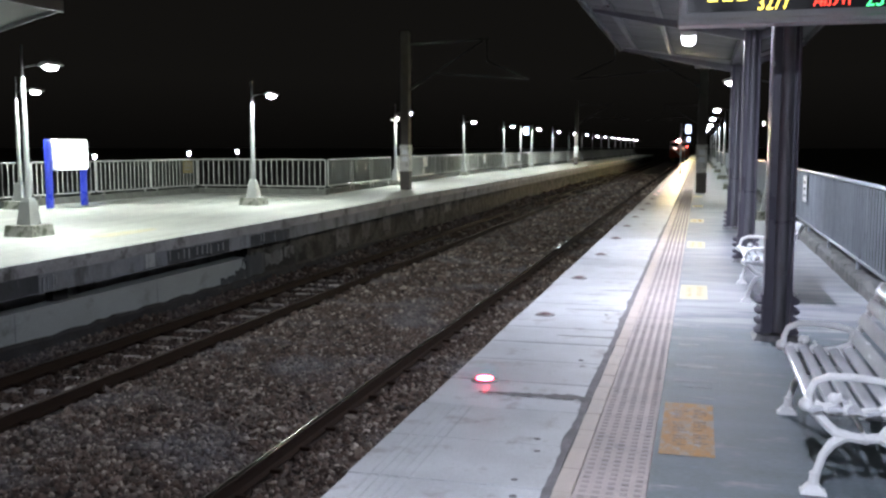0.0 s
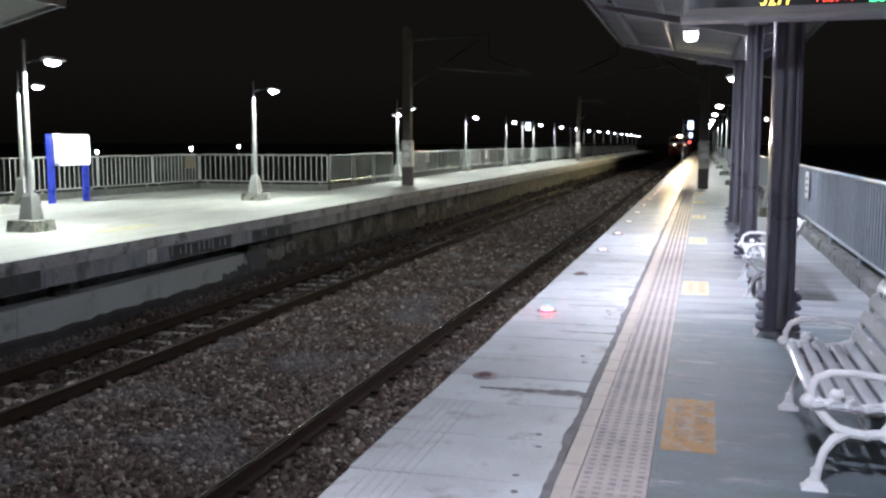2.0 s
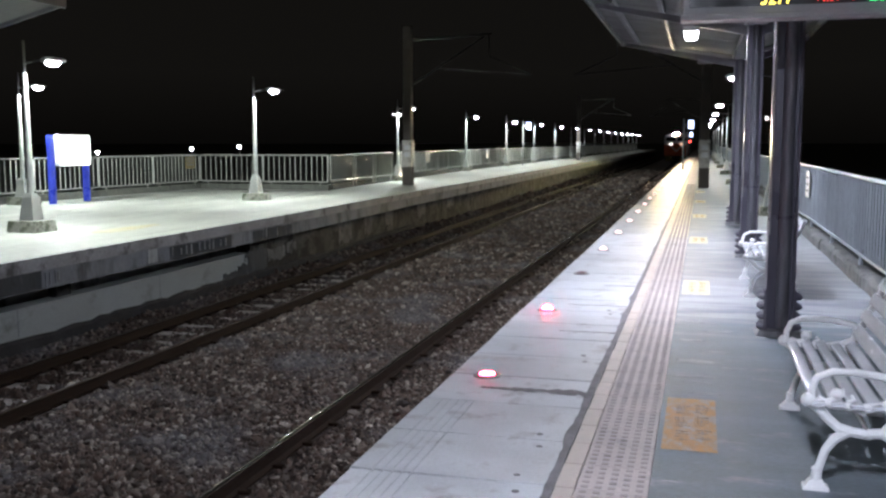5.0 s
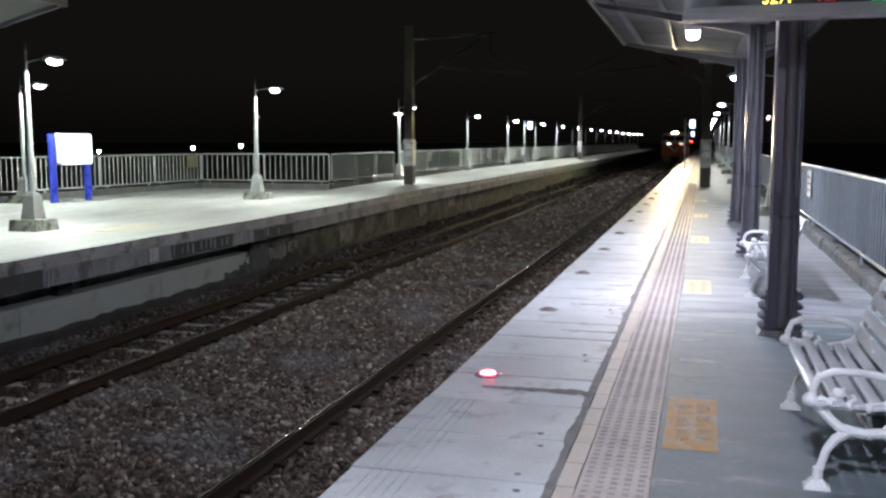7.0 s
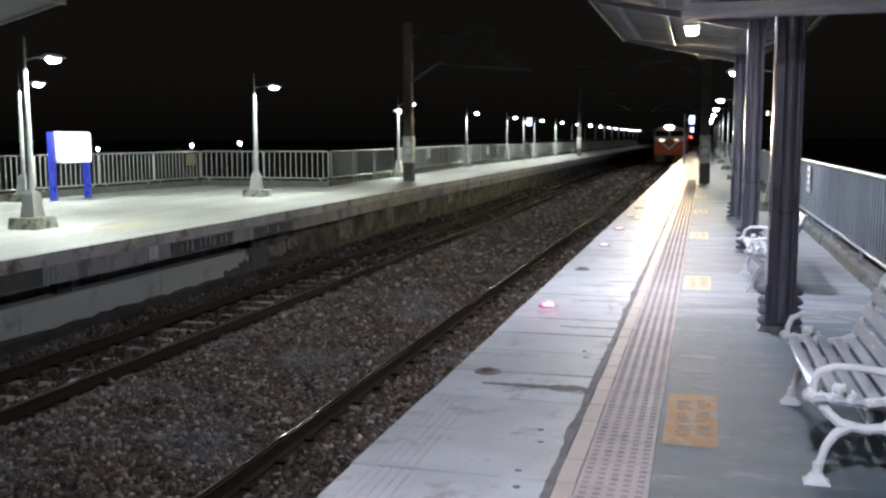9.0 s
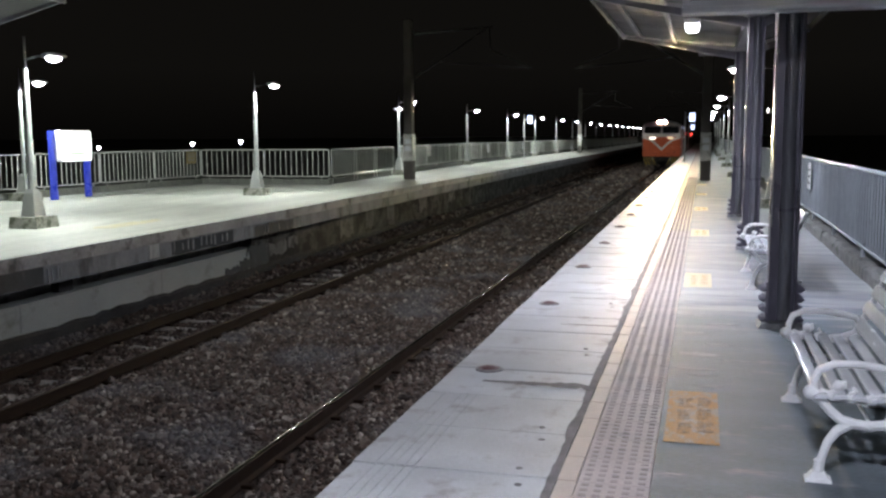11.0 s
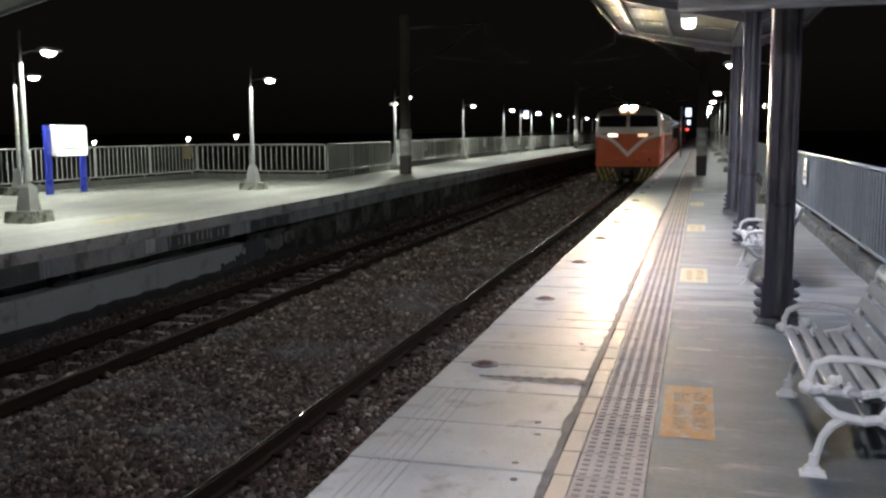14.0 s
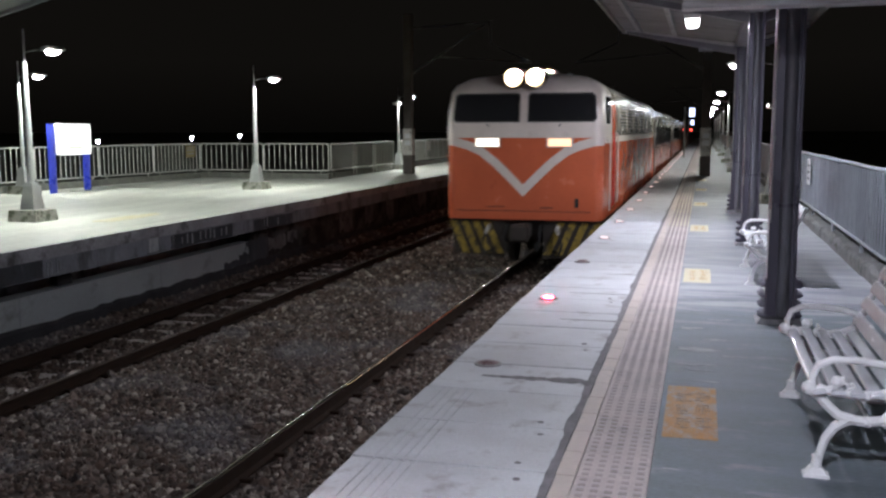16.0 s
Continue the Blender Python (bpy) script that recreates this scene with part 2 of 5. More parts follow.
RAIL_TOP = mat("polished rail head", (0.55, 0.47, 0.41), 0.17, 1.0, var=0.30, scale=5, bump=0.02, stretch=(1, 0.1, 1), gloss_var=0.05)
SLEEPER = mat("concrete sleeper", (0.66, 0.60, 0.55), 0.85, var=0.25, scale=5, fine=40, bump=0.4, stain=(0.16, 0.13, 0.11), stain_at=0.66, rnd=0.15)
STONE = island_mat("ballast stone", [(0.022, 0.013, 0.010), (0.078, 0.048, 0.036), (0.031, 0.019, 0.014), (0.12, 0.077, 0.058), (0.046, 0.028, 0.020), (0.38, 0.32, 0.27), (0.036, 0.023, 0.016), (0.095, 0.06, 0.044), (0.18, 0.13, 0.105), (0.03, 0.02, 0.014)])
EARTH = mat("dark ballast bed", (0.05, 0.034, 0.027), 0.95, var=0.4, scale=8, fine=50, bump=0.8, depth=0.02)
LAND = mat("dark field", (0.03, 0.034, 0.026), 0.95, var=0.3, scale=0.2, fine=6, bump=0.3)
ORANGE = mat("orange locomotive paint", (0.60, 0.135, 0.065), 0.17, var=0.1, scale=1.5, fine=30, bump=0.05, stain=(0.34, 0.06, 0.03), stain_at=0.68)
CREAM = mat("off-white locomotive paint", (0.68, 0.60, 0.55), 0.36, var=0.08, scale=2, fine=30, bump=0.05, stain=(0.5, 0.42, 0.37), stain_at=0.68)
RED_RAIL = mat("red grab rail paint", (0.62, 0.04, 0.035), 0.3, var=0.1, scale=5, bump=0.03)
SILVER = mat("grey side paint", (0.42, 0.39, 0.34), 0.18, 0.35, var=0.14, scale=1.2, fine=20, bump=0.06)
ROOF = mat("grey roof paint", (0.16, 0.15, 0.14), 0.6, var=0.2, scale=1.5, bump=0.1)
UNDER = mat("underframe grime", (0.035, 0.028, 0.024), 0.8, 0.2, var=0.3, scale=4, bump=0.3)
HAZARD = mat("yellow hazard paint", (0.27, 0.185, 0.025), 0.55, var=0.3, scale=5, bump=0.15, stain=(0.06, 0.045, 0.025), stain_at=0.54)
BLACK = mat("black rubber", (0.02, 0.02, 0.02), 0.6, var=0.2, scale=6, bump=0.1)
PANE = glass("dark glass")
PAPER = mat("notice paper", (0.62, 0.64, 0.66), 0.6, var=0.06, scale=8, bump=0.02)
INK = mat("printed grey", (0.16, 0.17, 0.19), 0.7, var=0.1, scale=8, bump=0)
PATCH_Y = mat("faded yellow floor paint", (0.47, 0.43, 0.26), 0.7, var=0.15, scale=3, bump=0.1, stain=(0.50, 0.50, 0.40), stain_at=0.56)
# the near floor: darker up to about y = 8, then unevenly paler along the platform
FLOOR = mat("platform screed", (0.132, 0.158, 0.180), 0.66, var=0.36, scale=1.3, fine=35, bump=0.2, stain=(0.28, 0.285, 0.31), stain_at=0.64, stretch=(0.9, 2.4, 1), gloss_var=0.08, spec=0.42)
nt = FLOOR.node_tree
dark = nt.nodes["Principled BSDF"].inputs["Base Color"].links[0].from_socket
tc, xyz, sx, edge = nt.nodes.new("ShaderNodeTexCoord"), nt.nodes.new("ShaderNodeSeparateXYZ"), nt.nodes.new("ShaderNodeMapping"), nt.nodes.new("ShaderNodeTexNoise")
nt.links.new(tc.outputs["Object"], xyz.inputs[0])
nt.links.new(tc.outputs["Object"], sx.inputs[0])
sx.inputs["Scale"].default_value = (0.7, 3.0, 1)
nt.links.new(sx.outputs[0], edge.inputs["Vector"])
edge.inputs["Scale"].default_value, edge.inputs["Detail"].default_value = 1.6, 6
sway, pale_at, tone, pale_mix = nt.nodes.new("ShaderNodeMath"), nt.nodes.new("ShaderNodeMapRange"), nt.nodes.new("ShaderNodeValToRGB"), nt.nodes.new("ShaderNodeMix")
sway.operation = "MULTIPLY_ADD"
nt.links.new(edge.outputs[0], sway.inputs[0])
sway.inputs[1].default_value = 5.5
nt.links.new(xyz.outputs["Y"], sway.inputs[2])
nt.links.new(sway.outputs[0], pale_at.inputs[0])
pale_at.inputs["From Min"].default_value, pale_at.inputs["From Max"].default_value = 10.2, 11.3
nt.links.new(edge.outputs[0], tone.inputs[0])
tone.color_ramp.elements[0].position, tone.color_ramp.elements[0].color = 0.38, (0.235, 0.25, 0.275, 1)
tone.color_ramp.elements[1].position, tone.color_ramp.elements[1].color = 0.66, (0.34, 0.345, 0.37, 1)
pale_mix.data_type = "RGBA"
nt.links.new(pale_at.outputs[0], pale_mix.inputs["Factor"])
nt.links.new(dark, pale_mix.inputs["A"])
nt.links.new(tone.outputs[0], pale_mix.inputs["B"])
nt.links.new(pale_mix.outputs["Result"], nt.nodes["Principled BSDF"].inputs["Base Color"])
SCUFF = mat("pale floor scuff", (0.155, 0.178, 0.20), 0.75, var=0.3, scale=6, fine=50, bump=0.0, stain=(0.40, 0.42, 0.45), stain_at=0.52, stretch=(0.5, 2.5, 1), spec=0.25)
PLATE_Y = mat("faded yellow plate", (0.17, 0.135, 0.05), 0.6, var=0.2, scale=6, bump=0.05)
RING = mat("stud housing", (0.30, 0.29, 0.29), 0.45, 0.5, var=0.2, scale=12, bump=0.1)
LENS = glow("street lamp lens", (0.90, 0.96, 1.0), 60)
LENS_FAR = glow("far street lamp lens", (0.92, 0.97, 1.0), 90)
TUBE_GLOW = glow("tube light", (0.90, 0.93, 1.0), 10)
BOX_GLOW = glow("lit sign face", (0.93, 1.0, 0.98), 1.5)
BOX_TEXT = glow("lit sign lettering", (0.80, 0.92, 0.88), 0.95)
GREEN_GLOW = glow("lit green band", (0.30, 0.75, 0.25), 0.9)
BLUE_GLOW = glow("lit blue sign", (0.55, 0.66, 1.0), 3.2)
RED_GLOW = glow("red stud lens", (1.0, 0.018, 0.045), 130)
RED_GLASS = mat("red stud glass", (0.17, 0.095, 0.10), 0.35, var=0.1, scale=20, bump=0)
PINK_GLOW = glow("pale stud lens", (1.0, 0.72, 0.70), 2.6)
SIGNAL_RED = glow("red signal lens", (1.0, 0.06, 0.05), 12)
HEAD_GLOW = glow("headlamp lens", (1.0, 0.76, 0.42), 600000)
# emission stands in for lens light mirrored by the reflector
REFLECTOR_GLOW = glow("self-glowing lamp reflector", (1.0, 0.82, 0.52), 9, 0.12)
MARK_GLOW = glow("marker lamp lens", (1.0, 0.92, 0.80), 3.0)
MARK_DIM = glow("marker lamp lens dim", (1.0, 0.62, 0.40), 1.6)
AMBER = glow("amber display dots", (1.0, 0.78, 0.10), 3.0)
REDTXT = glow("red display dots", (1.0, 0.05, 0.03), 3.0)
GREENTXT = glow("green display dots", (0.08, 1.0, 0.30), 2.2)


# ---------------------------------------------------------------- building blocks
class Shape:
    """Collects vertices and faces of one mesh."""

    def __init__(self):
        self.v, self.f = [], []

    def add(self, verts, faces):
        n = len(self.v)
        self.v += [tuple(p) for p in verts]
        self.f += [tuple(i + n for i in q) for q in faces]
        return self

    def box(self, x0, x1, y0, y1, z0, z1, c=0.0):
        """A box, with its edges chamfered by c."""
        if c <= 0:
            v = [(x, y, z) for z in (z0, z1) for y in (y0, y1) for x in (x0, x1)]
            return self.add(v, [(0, 2, 3, 1), (4, 5, 7, 6), (0, 1, 5, 4), (1, 3, 7, 5), (3, 2, 6, 7), (2, 0, 4, 6)])
        lo, hi, v, key = (x0, y0, z0), (x1, y1, z1), [], {}
        for sx in (0, 1):
            for sy in (0, 1):
                for sz in (0, 1):
                    s = (sx, sy, sz)
                    for a in range(3):
                        p = [(hi if s[i] else lo)[i] + (0 if i == a else (-c if s[i] else c)) for i in range(3)]
                        key[s, a] = len(v)
                        v.append(p)
        f = []
        for a in range(3):
            b, d = (a + 1) % 3, (a + 2) % 3
            for s in (0, 1):
                def at(p, q):
                    k = [0, 0, 0]
                    k[a], k[b], k[d] = s, p, q
                    return tuple(k)
                q = [key[at(0, 0), a], key[at(1, 0), a], key[at(1, 1), a], key[at(0, 1), a]]
                f.append(q if s else q[::-1])
            for p in (0, 1):
                for q in (0, 1):
                    def edge(k):
                        r = [0, 0, 0]
                        r[a], r[b], r[d] = k, p, q
                        return tuple(r)
                    g = [key[edge(0), b], key[edge(1), b], key[edge(1), d], key[edge(0), d]]
                    f.append(g if p != q else g[::-1])
        for s in [(i, j, k) for i in (0, 1) for j in (0, 1) for k in (0, 1)]:
            g = [key[s, 0], key[s, 1], key[s, 2]]
            f.append(g if sum(s) % 2 else g[::-1])
        return self.add(v, f)

    def tube(self, pts, r, n=8, closed=False, caps=True):
        """A round bar along pts; r is one radius or one for each point."""
        pts = [Vector(p) for p in pts]
        k = len(pts)
        rs = r if isinstance(r, (list, tuple)) else [r] * k
        v, f, side = [], [], None
        for i, p in enumerate(pts):
            if closed:
                d = pts[(i + 1) % k] - pts[i - 1]
            else:
                d = pts[min(i + 1, k - 1)] - pts[max(i - 1, 0)]
            d.normalize()
            if side is None:
                side = d.orthogonal().normalized()
            side = (side - d * side.dot(d)).normalized()
            up = d.cross(side)
            for j in range(n):
                a = 2 * math.pi * j / n
                v.append(p + (side * math.cos(a) + up * math.sin(a)) * rs[i])
        for i in range(k if closed else k - 1):
            for j in range(n):
                a, b = i * n + j, i * n + (j + 1) % n
                c, d = ((i + 1) % k) * n + (j + 1) % n, ((i + 1) % k) * n + j
                f.append((a, b, c, d))
        if caps and not closed:
            f += [tuple(range(n))[::-1], tuple(range((k - 1) * n, k * n))]
        return self.add(v, f)

    def prism(self, outline, y0, y1, axis="y"):
        """An outline in two axes, pushed along the third. The outline is closed."""
        k = len(outline)
        def at(p, t):
            return {"y": (p[0], t, p[1]), "z": (p[0], p[1], t), "x": (t, p[0], p[1])}[axis]
        v = [at(p, y0) for p in outline] + [at(p, y1) for p in outline]
        f = [(i, (i + 1) % k, k + (i + 1) % k, k + i) for i in range(k)]
        f += [tuple(range(k))[::-1], tuple(range(k, 2 * k))]
        return self.add(v, f)

    def frustum(self, cx, cy, z0, z1, a0, b0, a1, b1):
        """A tapered block with half sizes a, b below and above."""
        v = [(cx + sx * a, cy + sy * b, z) for a, b, z in ((a0, b0, z0), (a1, b1, z1)) for sx, sy in ((-1, -1), (1, -1), (1, 1), (-1, 1))]
        return self.add(v, [(3, 2, 1, 0), (4, 5, 6, 7), (0, 1, 5, 4), (1, 2, 6, 5), (2, 3, 7, 6), (3, 0, 4, 7)])

    def ball(self, c, r, n=8, squash=1.0):
        rows_ = []
        v, f = [], []
        m = max(4, n // 2 + 1)
        for i in range(m + 1):
            a = math.pi * i / m
            for j in range(n):
                b = 2 * math.pi * j / n
                v.append((c[0] + r * math.sin(a) * math.cos(b), c[1] + r * math.sin(a) * math.sin(b), c[2] + r * squash * math.cos(a)))
        for i in range(m):
            for j in range(n):
                f.append((i * n + j, (i + 1) * n + j, (i + 1) * n + (j + 1) % n, i * n + (j + 1) % n))
        return self.add(v, f)

    def mesh(self, name, material, smooth=False, fix=True):
        me = bpy.data.meshes.new(name)
        me.from_pydata(self.v, [], self.f)
        if fix:
            bm = bmesh.new()
            bm.from_mesh(me)
            bmesh.ops.recalc_face_normals(bm, faces=bm.faces)
            bm.to_mesh(me)
            bm.free()
        me.materials.append(material)
        if smooth:
            me.shade_smooth()
            me.set_sharp_from_angle(angle=radians(38))
        return me


def part(name, shape, material=None, parent=None, label="", smooth=False, at=None):
    me = shape if isinstance(shape, bpy.types.Mesh) else shape.mesh(name, material, smooth)
    ob = new(name, me)
    if parent:
        ob.parent = parent
    if at:
        ob.location = at
    if label:
        tagged(ob, label)
    return ob


def thing(name, label, category, group="", kind="", m=None):
    ob = new(name)
    ob.empty_display_size = 0.1
    tagged(ob, label, category, group, kind)
    if m is not None:
        ob.matrix_basis = m
    return ob


def arc(cx, cz, rx, rz, a0, a1, n):
    return [(cx + rx * math.cos(radians(a0 + (a1 - a0) * i / n)), cz + rz * math.sin(radians(a0 + (a1 - a0) * i / n))) for i in range(n + 1)]

# ---------------------------------------------------------------- ground, tracks, platforms
RAIL_Z = -1.20
TRACK_1, TRACK_2 = -2.96, -7.12
Y0, Y1 = -30.0, 190.0

ground = part("ground", Shape().add([(-3000, -3000, -1.62), (3000, -3000, -1.62), (3000, 3000, -1.62), (-3000, 3000, -1.62)], [(0, 1, 2, 3)]), LAND)
tagged(ground, "dark flat land around the station at night", "ground", kind="structure")

bed = Shape()
nx, ny = 44, 130
xs = [-8.9 + 7.6 * i / nx for i in range(nx + 1)]
ys = [-6 + 70 * (j / ny) ** 1.3 for j in range(ny + 1)] + [90, 130, 190, 400, 900]


def bed_z(x, y):
    """Ballast surface: level with the sleepers on the tracks, heaped a little between them."""
    heap = 0.05 * math.exp(-((x + 5.0) / 0.75) ** 2) + 0.15 * max(0, min(1, (-7.85 - x) / 0.5))
    heap += 0.06 * math.exp(-((x - TRACK_2 - 0.95) / 0.28) ** 2) + 0.05 * math.exp(-((x - TRACK_1 + 0.95) / 0.28) ** 2)
    return -1.395 + heap + 0.035 * noise.noise((x * 0.9, y * 0.7, 0)) + 0.02 * noise.noise((x * 3, y * 3, 4))


bed.v = [(x, y, bed_z(x, y)) for y in ys for x in xs]
w_ = nx + 1
bed.f = [(j * w_ + i, j * w_ + i + 1, (j + 1) * w_ + i + 1, (j + 1) * w_ + i) for j in range(len(ys) - 1) for i in range(nx)]
tagged(part("track_bed", bed.mesh("track_bed", EARTH, True)), "dark bed of crushed stone under both tracks", "ballast", kind="structure")


def scatter_stones(count, x0, x1, y0, y1, size, seed):
    """Angular broken stones lying on the bed, all in one mesh."""
    rng = np.random.default_rng(seed)
    p = (1 + 5 ** 0.5) / 2
    ico = np.array([(-1, p, 0), (1, p, 0), (-1, -p, 0), (1, -p, 0), (0, -1, p), (0, 1, p), (0, -1, -p), (0, 1, -p), (p, 0, -1), (p, 0, 1), (-p, 0, -1), (-p, 0, 1)]) / 1.9
    tri = np.array([(0, 11, 5), (0, 5, 1), (0, 1, 7), (0, 7, 10), (0, 10, 11), (1, 5, 9), (5, 11, 4), (11, 10, 2), (10, 7, 6), (7, 1, 8),
                    (3, 9, 4), (3, 4, 2), (3, 2, 6), (3, 6, 8), (3, 8, 9), (4, 9, 5), (2, 4, 11), (6, 2, 10), (8, 6, 7), (9, 8, 1)])
    x, y = rng.uniform(x0, x1, count), y0 + (y1 - y0) * rng.uniform(0, 1, count)
    keep = np.ones(count, bool)
    for r in (TRACK_1 - 0.565, TRACK_1 + 0.565, TRACK_2 - 0.565, TRACK_2 + 0.565):
        keep &= abs(x - r) > 0.075
    # the sleepers of the far track lie partly bare
    on2 = (abs(x - TRACK_2 + 0.13) < 0.14) & (abs(((y - 0.28) / 0.632 + 0.5) % 1 - 0.5) < 0.15) & (rng.uniform(0, 1, count) < 0.9)
    keep &= ~on2
    x, y = x[keep], y[keep]
    k = len(x)
    z = np.array([bed_z(a, b) for a, b in zip(x, y)])
    s = size * rng.lognormal(0, 0.36, k)
    v = ico[None] * (1 + rng.uniform(-0.45, 0.45, (k, 12, 1)))
    v = v * (rng.uniform(0.65, 1.25, (k, 1, 3))) * s[:, None, None]
    a, b = rng.uniform(0, 6.28, k), rng.uniform(-0.9, 0.9, k)
    ca, sa, cb, sb = np.cos(a), np.sin(a), np.cos(b), np.sin(b)
    rot = np.zeros((k, 3, 3))
    rot[:, 0, 0], rot[:, 0, 1], rot[:, 0, 2] = ca, -sa * cb, sa * sb
    rot[:, 1, 0], rot[:, 1, 1], rot[:, 1, 2] = sa, ca * cb, -ca * sb
    rot[:, 2, 1], rot[:, 2, 2] = sb, cb
    v = np.einsum("kij,knj->kni", rot, v)
    v[:, :, 0] += x[:, None]
    v[:, :, 1] += y[:, None]
    v[:, :, 2] += (z + s * 0.25)[:, None]
    f = (tri[None] + (np.arange(k) * 12)[:, None, None]).reshape(-1, 3)
    me = bpy.data.meshes.new("ballast")
    me.vertices.add(k * 12)
    me.vertices.foreach_set("co", v.reshape(-1))
    me.loops.add(len(f) * 3)
    me.loops.foreach_set("vertex_index", f.reshape(-1).astype(np.int32))
    me.polygons.add(len(f))
    me.polygons.foreach_set("loop_start", np.arange(len(f), dtype=np.int32) * 3)
    me.update(calc_edges=True)
    me.shade_flat()
    me.materials.append(STONE)
    return me


tagged(new("ballast", scatter_stones(64000, -8.5, -1.5, 4.5, 17, 0.0205, 1)), "loose brown-grey crushed stone ballast between the rails", "ballast", kind="stuff")
tagged(new("ballast", scatter_stones(20000, -8.5, -1.5, 42, 95, 0.060, 3)), "brown-grey crushed stone ballast far along the tracks", "ballast", kind="stuff")
tagged(new("ballast", scatter_stones(46000, -8.5, -1.5, 17, 42, 0.030, 2)), "loose brown-grey crushed stone ballast further along", "ballast", kind="stuff")

# rails, each a foot, web and head with a bright running surface
RAIL_OUT = [(-0.061, 0), (0.061, 0), (0.061, 0.012), (0.012, 0.028), (0.009, 0.105), (0.033, 0.118), (0.033, 0.146), (-0.033, 0.146), (-0.033, 0.118), (-0.009, 0.105), (-0.012, 0.028), (-0.061, 0.012)]
for cx in (TRACK_1, TRACK_2):
    track = thing("railway_track", "steel rails with polished tops on concrete sleepers in ballast", "railway track", "the two tracks", "structure")
    for s in (-0.565, 0.565):
        body = part("rail", Shape().prism([(cx + s + x, RAIL_Z - 0.153 + z) for x, z in RAIL_OUT], Y0, 900), RAIL_SIDE, track, "rust-brown steel rail")
        # this head takes the rail-side colour to leave out its gleam
        dull = cx == TRACK_2 and s > 0
        strip = [(cx + s - 0.025, RAIL_Z - 0.012), (cx + s + 0.025, RAIL_Z - 0.012)] + [(cx + s + 0.025 * u, RAIL_Z - 0.006 + 0.007 * (1 - u * u)) for u in [1 - q / 8 for q in range(17)]]
        part("running_surface", Shape().prism(strip, Y0, 900).mesh("running_surface", RAIL_SIDE if dull else RAIL_TOP, True), None, body, "rail head in side colour, without gleam" if dull else "polished rail head")
    sl = Shape().frustum(0, 0, -0.17, 0, 1.0, 0.13, 0.97, 0.105).mesh("sleeper", SLEEPER)
    for i in range(-4, 110):
        part("sleeper", sl, None, track, at=(cx, 0.28 + i * 0.632, RAIL_Z - (0.181 if cx == TRACK_2 else 0.225)))
    clip = Shape().box(-0.05, 0.05, -0.03, 0.03, 0, 0.035, 0.006).mesh("rail_clip", RAIL_SIDE)
    for i in range(8, 40):
        for s in (-0.565, 0.565):
            for e in (-0.10, 0.10):
                part("rail_clip", clip, None, track, at=(cx + s + e, 0.28 + i * 0.632, RAIL_Z - 0.150))

# the far platform: a slab that overhangs a set-back wall
FAR_EDGE = [(-7.92, Y0), (-7.92, 19), (-8.10, 26), (-8.18, 45), (-8.55, Y1)]
FAR_BACK = [(-12.2, Y1), (-11.95, 45), (-11.25, 26.85), (-16.2, 26.85), (-16.2, Y0)]


def shifted(pts, d):
    return [(x + d, y) for x, y in pts]


far = thing("platform_far", "pale lamp-lit concrete platform across the tracks with a stained edge", "platform", kind="structure")
part("deck", Shape().prism(shifted(FAR_EDGE, -0.02) + FAR_BACK, -0.16, 0.0, "z"), FAR_FLOOR, far)
part("coping", Shape().prism(FAR_EDGE + shifted(FAR_EDGE, -0.02)[::-1], -0.165, 0.003, "z"), WALL, far, "grey stained concrete coping")
part("edge_beam", Shape().prism(shifted(FAR_EDGE, -0.03) + shifted(FAR_EDGE, -0.30)[::-1], -0.41, -0.16, "z"), STREAK, far, "dark streaked concrete edge beam")
part("lower_wall", Shape().prism([(Y0, -1.62), (17.1, -1.62), (17.1, -0.69), (Y0, -0.69)], -8.67, -8.37, "x"), WALL_LOW, far, "plain grey set-back wall")
ROUGH_EDGE = [(-7.92, 16.6)] + FAR_EDGE[1:]
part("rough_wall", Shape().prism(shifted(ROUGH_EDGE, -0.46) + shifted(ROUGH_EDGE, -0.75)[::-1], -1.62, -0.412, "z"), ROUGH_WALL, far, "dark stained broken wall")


def wall_x(y):
    """The face of the edge beam along the far platform."""
    return -7.95 - (0.0257 * min(y - 19, 7) if y > 19 else 0) - (0.0042 * (y - 26) if y > 26 else 0)


chip = random.Random(11)


def wall_mark(name, y0, y1, z0, z1, x, material, label, rough=0.03, thick=0.006):
    """A patch with a torn outline that lies on a wall running along y."""
    n, pts = 9, []
    for i in range(n + 1):
        pts.append((y0 + (y1 - y0) * i / n, z0 + chip.uniform(-rough, rough)))
    for i in range(n, -1, -1):
        pts.append((y0 + (y1 - y0) * i / n + chip.uniform(-rough, rough) * 0.5, z1 + chip.uniform(-rough, rough) * 0.6))
    part(name, Shape().prism(pts, x - 0.01, x + thick, "x"), material, far, label)


# plaster left on the broken wall, darker where it has come away
for y0, y1, z0, z1 in ((17.35, 18.2, -0.96, -0.70), (18.25, 18.75, -0.90, -0.66), (21.4, 22.3, -1.0, -0.46), (23.4, 24.0, -0.95, -0.52), (25.2, 25.9, -0.92, -0.50), (28.4, 29.3, -0.9, -0.5), (32.0, 33.0, -0.86, -0.5)):
    wall_mark("plaster_patch", y0, y1, z0, z1, wall_x((y0 + y1) / 2) - 0.425, PLASTER, "patch of old plaster", 0.07)
